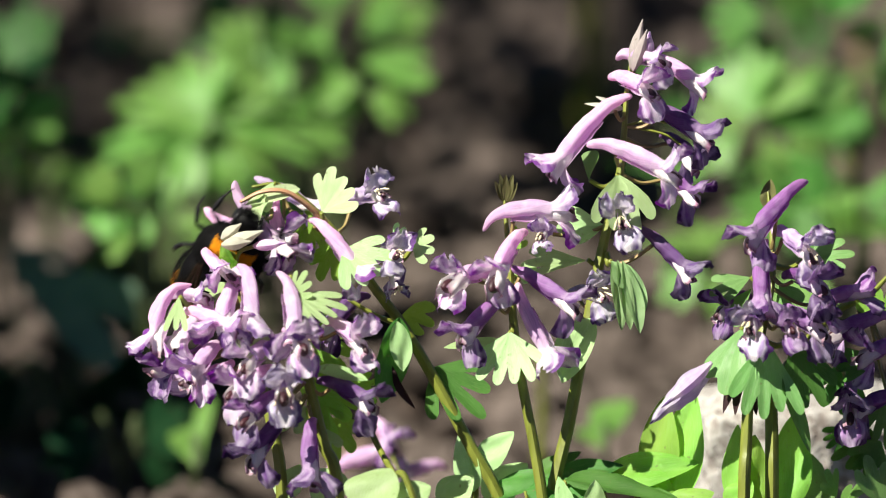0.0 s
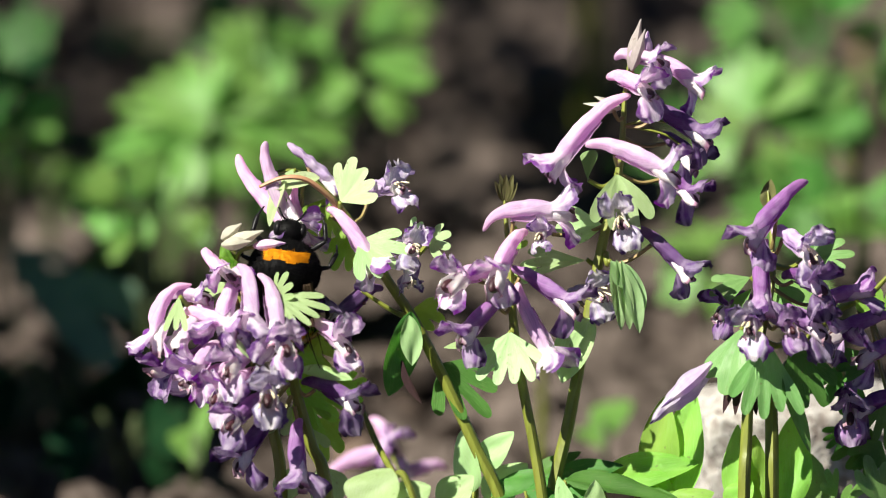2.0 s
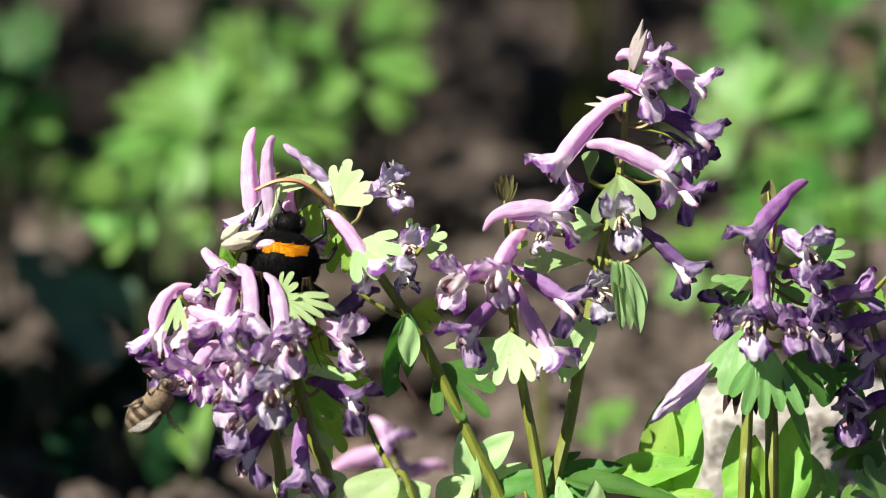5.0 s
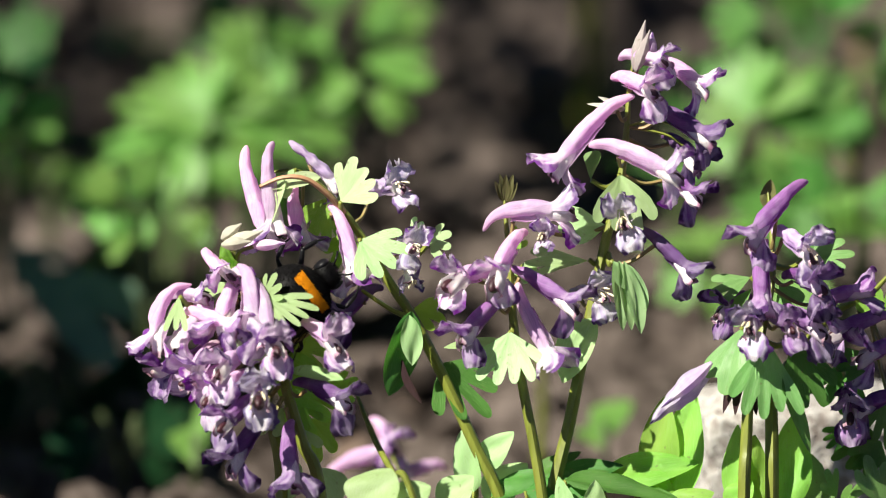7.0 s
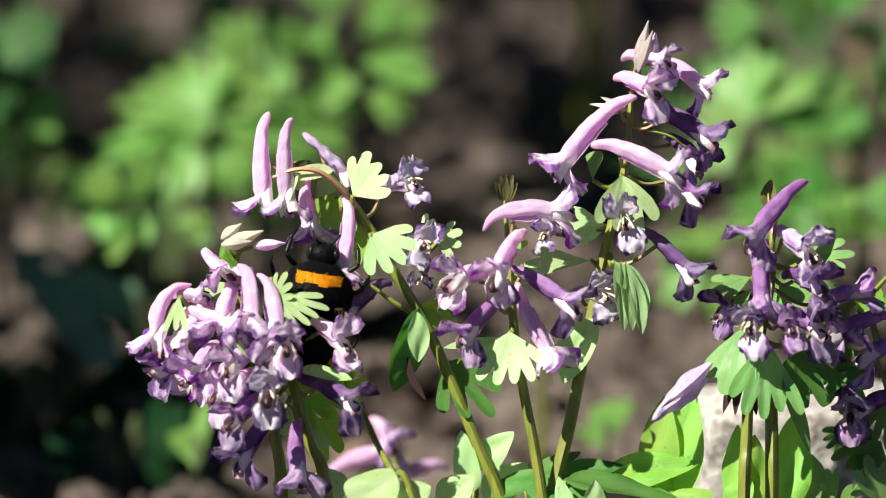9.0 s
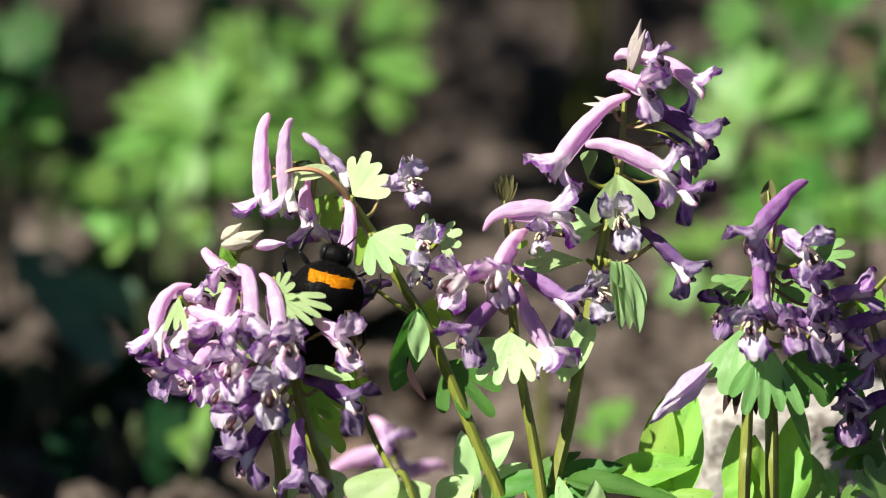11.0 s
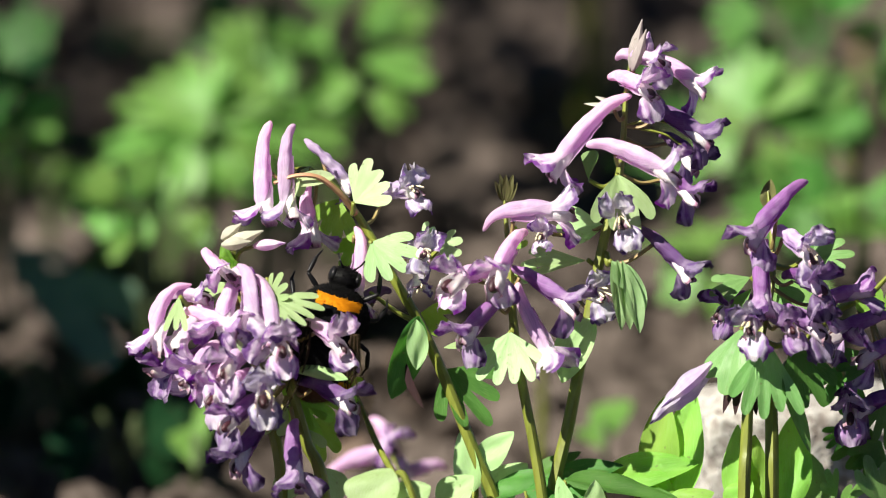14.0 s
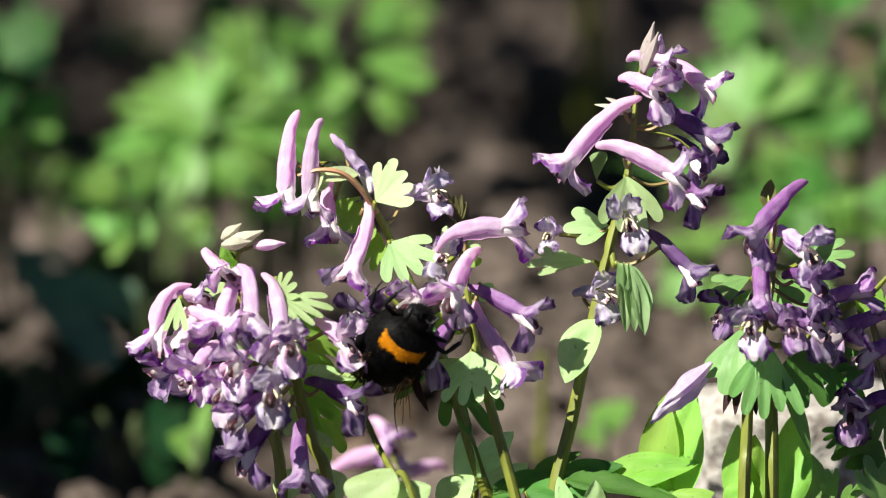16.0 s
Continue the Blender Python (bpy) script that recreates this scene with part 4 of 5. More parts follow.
flower(plant_f, at(68.5, -4.7, 99.4), at(74.9, -13.4, 97.6), way(70, 0.6), MAUVE, 1.0, 0.04, 70, 75, at(66.5, -2.5, 100.1), 0.3)
flower(plant_f, at(65.1, -2.8, 98.9), at(62.2, -15.2, 98.6), way(110, 0.4), FADED, 0.95, 0.03, 60, 70, at(65.7, -4.3, 97.0), 0.3)
flower(plant_f, at(66.9, -3.3, 96.7), at(69.6, -15.3, 98.1), way(100, 0.3), MAUVE, 0.8, 0.03, 60, 60, at(65.7, -4.6, 95.8), 0.3)
flower(plant_f, at(63.2, 3.6, 99.7), at(58.1, -0.8, 98.4), way(120, 0.3), VIOLET, 0.9, 0.03, 60, 60, at(66.3, -2.8, 98.9), 0.3)
bud(plant_f, at(54.4, -9.0, 87.8), at(41.8, -12.0, 76.2), 5.2, WILTED, "wilted_flower", "whitish wilted hanging flower with violet veins")
bud(plant_f, at(54.4, -13.0, 89.6), at(44.1, -16.0, 80.9), 3.2, FADED, "wilted_petal", "dry whitish petal")
stalk("pedicel", plant_f, [at(64.5, -6.4, 92.8), at(57.5, -8.0, 88.4), at(54.2, -9.0, 87.5)], [0.0009, 0.0008, 0.0007], PEDICEL, 6)
lobed_leaf(plant_f, at(65.3, -12.1, 94.5), at(64.7, -20.8, 80.3), way(70, 1.4), 36, 5, 0.27, 0.05, 0.05, GREY_LEAF, stem_from=at(64.2, -6.5, 92.2), label="hanging fan of green lobes")
lobed_leaf(plant_f, at(60.5, -8.7, 95.8), at(56.7, -15.6, 84.6), way(150, 1.3), 36, 3, 0.2, 0.08, 0.1, GREY_LEAF, stem_from=at(64.5, -6.4, 92.8))
lobed_leaf(plant_f, at(62.7, -0.4, 104.3), at(54.6, -2.2, 101.2), way(110, 1.0), 32, 3, 0.4, 0.05, 0.1, GREY_LEAF, stem_from=at(66.9, -1.6, 103.4))
lobed_leaf(plant_f, at(62.9, 0.0, 101.8), at(57.7, -3.6, 95.4), way(130, 1.0), 24, 1, 0.1, 0.1, 0.2, GREY_LEAF)
lobed_leaf(plant_f, at(74.7, 5.4, 107.0), at(83.4, 3.7, 108.2), way(80, 1.2), 60, 5, 0.4, 0.05, 0.05, GREY_LEAF, stem_from=at(67.1, 1.1, 106.3))
lobed_leaf(plant_f, at(71.2, -8.3, 93.3), at(75.7, -13.6, 80.5), way(40, 1.2), 42, 4, 0.3, 0.05, 0.1, DEEP_AND_SHADED_LEAF, stem_from=at(64.5, -6.4, 92.8))
lobed_leaf(plant_f, at(68.7, 0.3, 102.9), at(72.0, -2.9, 98.4), way(90, 1.2), 42, 2, 0.3, 0.1, 0.1, GREY_LEAF)
for a, b in ((at(60.3, -10.4, 89.1), at(56.6, -13.8, 79.3)), (at(60.5, -11.3, 89.3), at(59.0, -14.9, 79.1)), (at(62.6, -9.7, 87.7), at(63.5, -12.0, 78.2))):
    blade_leaf(plant_f, a, b, way(120, 1.2), 2.6, 0.05, 0.3, BROWN_LEAF, "brown_lobe", "brownish lobe", 0.6)
blade_leaf(plant_f, at(66.5, 5.8, 116.8), at(67.2, 7.3, 122.8), way(120, 1.2), 3.4, -0.1, 0.5, OLIVE_BUD, "bud_bract")
blade_leaf(plant_f, at(69.3, -10.8, 83.3), at(75.3, -12.9, 70.7), way(60, 1.2), 3.2, 0.1, 0.5, GREY_LEAF, "bract")

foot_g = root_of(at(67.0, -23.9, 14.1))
# shade on this stalk is painted as darker flower and leaf colours
plant_g = grow("corydalis stalk with flowers and leaves coloured darker for shade", foot_g)
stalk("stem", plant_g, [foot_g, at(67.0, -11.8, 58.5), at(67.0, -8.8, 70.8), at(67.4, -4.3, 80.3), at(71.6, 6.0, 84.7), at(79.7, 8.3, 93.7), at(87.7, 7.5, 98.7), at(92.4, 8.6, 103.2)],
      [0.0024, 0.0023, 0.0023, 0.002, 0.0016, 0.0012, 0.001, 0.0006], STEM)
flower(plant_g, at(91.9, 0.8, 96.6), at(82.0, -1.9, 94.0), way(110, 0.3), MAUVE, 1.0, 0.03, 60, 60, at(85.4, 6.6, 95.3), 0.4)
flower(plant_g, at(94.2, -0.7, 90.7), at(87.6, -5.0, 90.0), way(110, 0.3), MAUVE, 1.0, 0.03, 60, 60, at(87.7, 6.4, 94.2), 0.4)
flower(plant_g, at(83.8, 5.5, 82.4), at(83.1, -5.8, 78.3), way(95, 0.5), MAUVE, 1.0, 0.03, 60, 60, at(80.8, 6.2, 89.4), 0.4, "mauve flower facing outward, darkened for shade")
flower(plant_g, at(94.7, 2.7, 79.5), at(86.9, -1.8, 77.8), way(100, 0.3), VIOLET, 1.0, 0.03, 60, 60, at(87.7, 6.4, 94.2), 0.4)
lobed_leaf(plant_g, at(88.9, -3.3, 88.4), at(79.5, -5.8, 86.7), way(95, 0.5), 40, 3, 0.3, 0.1, 0.1, DEEP_AND_SHADED_LEAF)
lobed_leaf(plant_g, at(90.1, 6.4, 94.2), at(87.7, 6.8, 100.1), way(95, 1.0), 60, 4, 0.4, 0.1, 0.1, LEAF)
lobed_leaf(plant_g, at(83.4, 8.0, 84.1), at(79.9, 5.4, 74.0), way(100, 1.0), 50, 4, 0.4, 0.1, 0.1, DEEP_AND_SHADED_LEAF)
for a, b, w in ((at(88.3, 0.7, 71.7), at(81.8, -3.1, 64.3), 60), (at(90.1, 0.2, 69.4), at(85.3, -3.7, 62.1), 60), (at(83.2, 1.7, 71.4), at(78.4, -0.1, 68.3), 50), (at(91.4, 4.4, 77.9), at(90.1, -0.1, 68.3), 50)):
    lobed_leaf(plant_g, a, b, way(10, 0.9), w, 4, 0.4, 0.12, 0.1, DEEP_AND_SHADED_LEAF, name="leaf")
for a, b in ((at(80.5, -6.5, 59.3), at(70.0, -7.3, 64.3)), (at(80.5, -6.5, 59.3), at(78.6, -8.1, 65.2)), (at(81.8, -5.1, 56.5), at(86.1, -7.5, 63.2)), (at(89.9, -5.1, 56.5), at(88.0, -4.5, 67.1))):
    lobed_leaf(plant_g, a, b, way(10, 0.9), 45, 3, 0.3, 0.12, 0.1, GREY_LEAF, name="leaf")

# a low stalk behind, a little out of focus
foot_h = root_of(at(13.1, -42.9, 45.4))
plant_h = grow("low corydalis stalk with pink flowers close to the leaves", foot_h)
stalk("stem", plant_h, [foot_h, at(-5.2, -32.0, 64.4), at(-10.0, -24.5, 69.6), at(-13.7, -15.2, 73.8), at(-16.4, -6.0, 77.7), at(-18.1, 0.8, 80.1)], [0.0012, 0.0011, 0.0011, 0.001, 0.0008, 0.0005], STEM)
stalk("side_stalk", plant_h, [at(-7.7, -28.2, 67.1), at(-9.0, 48.0, 47.7), at(-11.6, 74.3, 45.8)], [0.0008, 0.0007, 0.0005], STEM)
flower(plant_h, at(-26.2, 77.0, 40.1), at(-14.4, 74.3, 45.8), way(100, 0.3), LILAC, 1.0, 0.05, 60, 60, at(-11.6, 74.3, 45.8), 0.5, "pink flower close to the leaves")
flower(plant_h, at(-15.9, 78.1, 53.0), at(-11.9, 73.1, 49.4), way(70, 0.3), LILAC, 0.9, 0.05, 70, 60, at(-11.6, 74.3, 45.8), 0.3)
flower(plant_h, at(1.0, 81.4, 41.2), at(-7.6, 77.1, 40.5), way(100, 0.3), LILAC, 0.9, 0.05, 50, 50, at(-11.6, 74.3, 45.8), 0.5)

# ---- low leaves between the stalks ----
GREEN = "low green leaves"


def leaf_thing(label, place, blades, material=LEAF, width=9.0, fold=0.12, curl=0.08):
    """A tuft of low leaves out of one foot; each blade: its base, tip, facing and width."""
    tuft = thing("leaf_tuft", place, label, "leaves", GREEN)
    for base, tip, face, wide in blades:
        blade_leaf(tuft, base, tip, face, wide, curl, fold, material, "leaf", blunt=0.75)
        rel = [root_of(place), root_of(place).lerp(base, 0.5) + Vector((0, 0, 0.01)), base]
        stalk("leaf_stalk", tuft, rel, [0.0012, 0.001, 0.0007], STEM, 6)
    return tuft


leaf_thing("pair of bright green oval leaves", root_of(at(5.3, -4.6, 50.3)),
           [(at(6.3, -4.3, 59.8), at(3.2, -3.2, 72.2), way(160, 1.3), 6.5), (at(7.1, -3.1, 64.3), at(14.1, -3.2, 72.3), way(110, 1.3), 6.0)], BRACT)
leaf_thing("bright green leaves spread low over the soil", root_of(at(-10.9, -10.6, 50.9)),
           [(at(-16.3, -32.1, 63.9), at(-10.7, -27.1, 71.7), way(150, 1.3), 12), (at(-10.7, -30.1, 63.9), at(-2.7, -28.9, 68.5), way(95, 0.8), 8), (at(-0.5, -12.8, 58.7), at(5.9, -11.1, 65.4), way(100, 0.8), 8),
            (at(-21.3, -6.7, 58.2), at(-26.0, -3.1, 64.3), way(120, 1.0), 8), (at(-32.6, -14.3, 61.0), at(-29.5, -10.6, 67.7), way(150, 1.0), 7), (at(8.8, -1.0, 56.5), at(17.0, 1.0, 64.6), way(95, 0.6), 9)], BRACT)
leaf_thing("broad light green upright leaves", root_of(at(45.9, -6.0, 49.5)),
           [(at(43.6, -4.7, 57.6), at(44.9, -0.1, 79.1), way(150, 1.4), 9), (at(47.6, -5.4, 57.8), at(50.7, -0.5, 80.4), way(130, 1.4), 9),
            (at(31.9, -7.0, 63.0), at(52.1, -6.6, 67.5), way(95, 0.9), 8), (at(38.8, -7.5, 63.8), at(48.0, -9.2, 60.1), way(95, 0.9), 7), (at(45.7, -10.4, 58.0), at(55.1, -10.2, 61.8), way(95, 0.7), 6)], LEAF)
# darker leaf colour imitates the stalks' shade on this tuft
leaf_thing("ragged green leaves with the stalks' shade in their colour", root_of(at(26.1, -10.6, 50.9)),
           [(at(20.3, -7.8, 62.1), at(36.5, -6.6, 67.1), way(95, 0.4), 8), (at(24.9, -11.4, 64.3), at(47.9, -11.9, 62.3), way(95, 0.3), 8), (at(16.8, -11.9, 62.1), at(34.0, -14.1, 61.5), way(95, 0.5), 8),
            (at(18.1, -1.8, 61.5), at(28.0, -0.2, 67.7), way(110, 0.6), 5), (at(9.9, -6.5, 59.3), at(20.4, -5.1, 64.9), way(95, 0.4), 7)], DEEP_AND_SHADED_LEAF)
leaf_thing("light green leaves beside the stone", root_of(at(66.5, -11.0, 51.0)),
           [(at(60.1, -9.9, 57.9), at(59.6, -5.2, 74.3), way(150, 1.4), 6), (at(63.0, -9.9, 57.9), at(64.2, -5.7, 72.3), way(40, 1.4), 7), (at(70.5, -9.9, 57.9), at(71.7, -4.1, 76.0), way(80, 1.4), 8.5),
            (at(58.3, -11.1, 58.2), at(62.9, -9.7, 63.8), way(95, 1.0), 6)], LEAF)
leaf_thing("pale leaf tips at the foot of the stalks", root_of(at(30.5, -20.2, 53.8)),
           [(at(30.5, -19.1, 58.2), at(31.0, -17.2, 66.0), way(60, 1.2), 5), (at(25.9, -16.9, 58.8), at(23.1, -15.1, 66.0), way(150, 1.0), 4)], BRACT)


# ---- plants in the background ----
BACK_STEM = plain_material("dull green stalk", (0.07, 0.10, 0.03), (0.04, 0.05, 0.02), 0.6, 260, 0.0003)
WILD = "wild plants on the soil behind"


def wild_plant(label, foot, leaves, material=BACK_LEAF, name="wild_plant"):
    """A plant with lobed leaves on long stalks; each leaf: its base, tip, spread, lobes."""
    plant = thing(name, Vector((foot.x, foot.y, 0)), label, "plant", WILD)
    root = Vector((foot.x, foot.y, -0.003))
    for base, tip, spread, lobes in leaves:
        face = Vector((-0.35 + rng.uniform(-0.5, 0.5), -0.55 + rng.uniform(-0.3, 0.35), 0.75))
        lobed_leaf(plant, base, tip, face, spread, lobes, 0.4, 0.15, 0.12, material, "leaf")
        stalk("leaf_stalk", plant, [root, root.lerp(base, 0.55) + Vector((0, 0, 0.012)), base], [0.0011, 0.0009, 0.0007], BACK_STEM, 7)
    return plant


def wild_bush(label, centre, wide, high, count, size, material=BACK_LEAF, lobes=4, seed=1):
    """A loose leafy plant: lobed leaves spread about a middle, each on a stalk from one foot."""
    r = np.random.default_rng(seed)
    leaves = []
    for _ in range(count):
        a, q = r.uniform(0, 2 * math.pi), math.sqrt(r.random())
        base = centre + Vector((wide * q * math.cos(a), r.uniform(-12, 12), high * q * math.sin(a))) * 0.001
        b = a + r.uniform(-0.9, 0.9)
        tip = base + Vector((math.cos(b), r.uniform(-0.4, 0.2), 0.75 * math.sin(b) + 0.1)).normalized() * size * r.uniform(0.75, 1.25) * 0.001
        tip.z = max(tip.z, 0.004)
        base.z = max(base.z, 0.006)
        leaves.append((base, tip, r.uniform(40, 68), lobes + int(r.integers(-1, 2))))
    return wild_plant(label, Vector((centre.x, centre.y, 0)), leaves, material)


wild_plant("spreading plant with pale green deeply lobed leaves", at(-62.6, 345.0, 0.0),
           [(at(-62.3, 330.0, 58.5), at(-90.1, 340.0, 57.1), 44, 5),
            (at(-61.6, 330.0, 61.5), at(-81.0, 340.0, 71.8), 48, 5),
            (at(-60.8, 330.0, 63.0), at(-64.7, 338.0, 76.7), 50, 5),
            (at(-59.4, 332.0, 62.8), at(-46.3, 340.0, 73.3), 50, 5),
            (at(-58.6, 332.0, 60.4), at(-32.8, 338.0, 61.6), 42, 5),
            (at(-59.9, 328.0, 57.9), at(-43.8, 324.0, 50.5), 50, 5),
            (at(-62.5, 326.0, 57.3), at(-73.1, 322.0, 46.5), 52, 5),
            (at(-61.3, 326.0, 56.7), at(-57.0, 320.0, 43.6), 50, 4),
            (at(-61.7, 322.0, 59.1), at(-66.4, 324.0, 67.0), 52, 4)])
wild_plant("plant with rounded light green leaves", at(-20.8, 539.0, 0.0),
           [(at(-21.2, 340.0, 74.3), at(-0.9, 344.0, 75.0), 60, 2),
            (at(-21.3, 346.0, 68.2), at(-33.3, 350.0, 65.0), 42, 3),
            (at(-19.8, 338.0, 67.2), at(-8.7, 336.0, 63.6), 45, 3),
            (at(-22.3, 420.0, 70.7), at(-3.0, 426.0, 74.2), 58, 3)])
wild_plant("low spreading plant with dull leaves", at(-56.9, 416.0, 0.0),
           [(at(-50.7, 372.0, 34.6), at(-36.8, 364.0, 28.7), 45, 4),
            (at(-52.0, 368.0, 34.0), at(-47.3, 362.0, 26.1), 45, 4),
            (at(-70.5, 374.0, 34.1), at(-83.3, 374.0, 27.5), 45, 4),
            (at(-27.9, 380.0, 52.2), at(-40.2, 384.0, 45.8), 40, 3),
            (at(-100.4, 372.0, 47.0), at(-108.1, 376.0, 55.4), 26, 2)], DEEP_AND_SHADED_LEAF)
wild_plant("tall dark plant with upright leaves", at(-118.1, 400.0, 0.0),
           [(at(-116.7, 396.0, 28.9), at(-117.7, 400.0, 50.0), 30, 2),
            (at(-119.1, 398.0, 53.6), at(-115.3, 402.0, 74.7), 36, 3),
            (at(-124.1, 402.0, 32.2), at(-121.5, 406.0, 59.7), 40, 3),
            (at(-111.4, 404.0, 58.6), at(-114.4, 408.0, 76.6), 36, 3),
            (at(-114.1, 394.0, 40.4), at(-111.1, 398.0, 55.2), 30, 2)], DARK_GREEN_LEAF)
wild_plant("dark green plant behind", at(-51.4, 500.0, 0.0),
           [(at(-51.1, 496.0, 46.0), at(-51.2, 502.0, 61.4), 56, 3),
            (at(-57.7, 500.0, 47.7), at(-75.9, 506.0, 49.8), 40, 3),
            (at(-43.2, 504.0, 46.8), at(-31.8, 510.0, 53.9), 40, 3)], DARK_GREEN_LEAF)
wild_bush("loose plant with mid-green lobed leaves", at(-38.9, 366.0, 66.9), 13, 6, 9, 12, BACK_LEAF, 4, 71)
wild_bush("low plant with dull green leaves", at(-30.3, 430.0, 62.5), 14, 6, 7, 13, DEEP_AND_SHADED_LEAF, 4, 72)
wild_bush("low plant with pale leaves", at(-46.8, 350.0, 49.0), 11, 6, 6, 11, BACK_LEAF, 4, 73)
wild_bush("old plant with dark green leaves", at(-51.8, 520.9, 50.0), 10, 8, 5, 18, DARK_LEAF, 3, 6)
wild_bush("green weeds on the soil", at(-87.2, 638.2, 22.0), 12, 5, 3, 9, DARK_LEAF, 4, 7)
wild_plant("low plant with a broad bluish leaf in shade", at(-97.9, 319.9, 0.0),
           [(at(-107.8, 262.0, 40.5), at(-75.6, 250.0, 24.7), 26, 2), (at(-106.9, 268.0, 34.6), at(-81.2, 262.0, 27.3), 30, 2), (at(-110.9, 285.0, 39.1), at(-96.4, 280.0, 31.5), 34, 3)], BLUISH_LEAF)
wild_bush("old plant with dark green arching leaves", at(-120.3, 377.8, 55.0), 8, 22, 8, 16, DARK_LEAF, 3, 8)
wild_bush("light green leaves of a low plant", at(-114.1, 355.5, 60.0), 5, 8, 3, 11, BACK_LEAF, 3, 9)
# these two leaf masses are coloured near black to imitate shadow on the soil
wild_bush("near-black leaves added in place of shadow on the soil", at(-95.7, 263.0, 8.0), 16, 5, 8, 15, DARK_LEAF, 3, 31)
wild_bush("near-black leaves standing in for soil shadow", at(-77.3, 209.8, 7.0), 12, 4, 5, 12, DARK_LEAF, 3, 32)
# unseen leaves added between the sun and the near soil to darken it
shade = []
for k in range(96):
    row = k // 6
    spot = at(-131 + 13.5 * (k % 6) + 4 * math.sin(k * 2.3), 176 + 15.5 * row + 5 * math.sin(k * 3.1), 0)
    if row < 2 or (row < 4 or row > 10) and k % 5 in (0, 2, 3) or row < 4 and k % 7 == 1:
        continue
    high = 0.105 + 0.012 * math.sin(k * 1.7)
    base = spot + SUN_FROM * (high / SUN_FROM.z)
    shade.append((base + at(9, -5, 0), base + at(-11, 7 + 4 * math.sin(k), 3), 60, 4))
wild_plant("unseen leaf canopy added to shade the bare soil", at(-215, 230, 0), shade, DEEP_AND_SHADED_LEAF)
# unseen leaves hung out of view, dappling the far soil with shade
far_shade = []
dapple = np.random.default_rng(21)
for k in range(215):
    spot = at(dapple.uniform(-30, 80), dapple.uniform(500, 900), 0) if k < 150 else at(dapple.uniform(-175, -70), dapple.uniform(470, 850), 0)
    base = spot + SUN_FROM * ((0.19 + dapple.uniform(-0.02, 0.02)) / SUN_FROM.z)
    far_shade.append((base + at(6, -6, 0), base + at(-9, 8 + 4 * math.sin(k), 3), 55, 4))
wild_plant("unseen leaf canopy added to dapple the soil behind", at(-175, 600, 0), far_shade, DEEP_AND_SHADED_LEAF)
wild_plant("small bright green leaf on the soil", at(-113.8, 275.9, 0.0), [(at(-112.4, 224.6, 20.0), at(-106.7, 238.4, 22.0), 50, 3)])
wild_bush("small seedling with bright leaves", at(-84.3, 419.7, 16.0), 14, 5, 8, 10, BACK_LEAF, 3, 10)
wild_bush("sunlit seedling with small lobed leaves", at(-71.1, 250.7, 58.0), 13, 6, 9, 9, BACK_LEAF, 3, 61)
wild_bush("sunlit weeds with lobed leaves", at(100.7, 261.5, 58.0), 14, 7, 8, 14, DEEP_AND_SHADED_LEAF, 4, 63)
wild_bush("small weeds with bright leaves", at(-110.4, 450.0, 16.0), 8, 4, 3, 8, BACK_LEAF, 3, 12)
wild_plant("pale green sprout with a brown base", at(-59.8, 199.6, 0.0), [(at(-58.4, 184.7, 10.0), at(-57.7, 197.5, 26.0), 15, 1), (at(-59.1, 184.7, 10.0), at(-63.1, 201.0, 18.0), 20, 1)])
wild_plant("large pale green plant with lobed leaves", at(80.3, 310.0, 0.0),
           [(at(78.6, 300.0, 68.7), at(74.5, 308.0, 85.4), 38, 4),
            (at(80.0, 300.0, 70.1), at(91.8, 308.0, 81.7), 38, 4),
            (at(78.2, 302.0, 66.9), at(63.8, 308.0, 71.4), 34, 4),
            (at(75.9, 298.0, 66.7), at(65.5, 294.0, 58.8), 36, 3),
            (at(81.4, 298.0, 66.1), at(86.3, 292.0, 55.1), 34, 3)])
wild_plant("dull green plant with a lobed leaf", at(98.0, 330.0, 0.0), [(at(80.9, 302.0, 67.2), at(103.5, 308.0, 74.3), 33, 4)], DEEP_AND_SHADED_LEAF)
wild_plant("broad pale green plant near the stone", at(102.6, 366.5, 0.0),
           [(at(92.0, 255.0, 48.0), at(114.2, 272.0, 54.0), 52, 5), (at(89.6, 260.9, 48.0), at(93.0, 296.6, 54.0), 50, 4), (at(89.3, 255.9, 42.0), at(86.0, 244.2, 32.0), 50, 4)])
wild_plant("green plant with lobed leaves behind the tall stalk", at(71.2, 342.9, 0.0),
           [(at(67.0, 259.5, 44.0), at(56.4, 278.7, 48.0), 52, 5), (at(68.7, 265.3, 44.0), at(78.1, 284.7, 48.0), 50, 4), (at(65.8, 263.8, 40.0), at(53.2, 264.5, 34.0), 50, 4), (at(68.5, 260.2, 38.0), at(65.8, 259.5, 28.0), 50, 4)])
wild_plant("green plant with narrow lobed leaves", at(111.9, 416.0, 0.0),
           [(at(95.0, 328.3, 48.0), at(103.5, 321.8, 42.0), 50, 4), (at(87.1, 317.7, 46.0), at(94.3, 313.5, 38.0), 50, 4), 
            (at(61.8, 307.2, 50.0), at(57.0, 335.0, 54.0), 45, 4), (at(91.0, 337.4, 58.0), at(96.7, 332.7, 50.0), 45, 4)])
wild_bush("pale plant with small lobed leaves", at(117.6, 512.8, 50.0), 14, 7, 5, 13, DARK_GREEN_LEAF, 5, 18)
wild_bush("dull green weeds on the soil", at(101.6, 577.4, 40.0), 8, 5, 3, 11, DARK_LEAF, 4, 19)
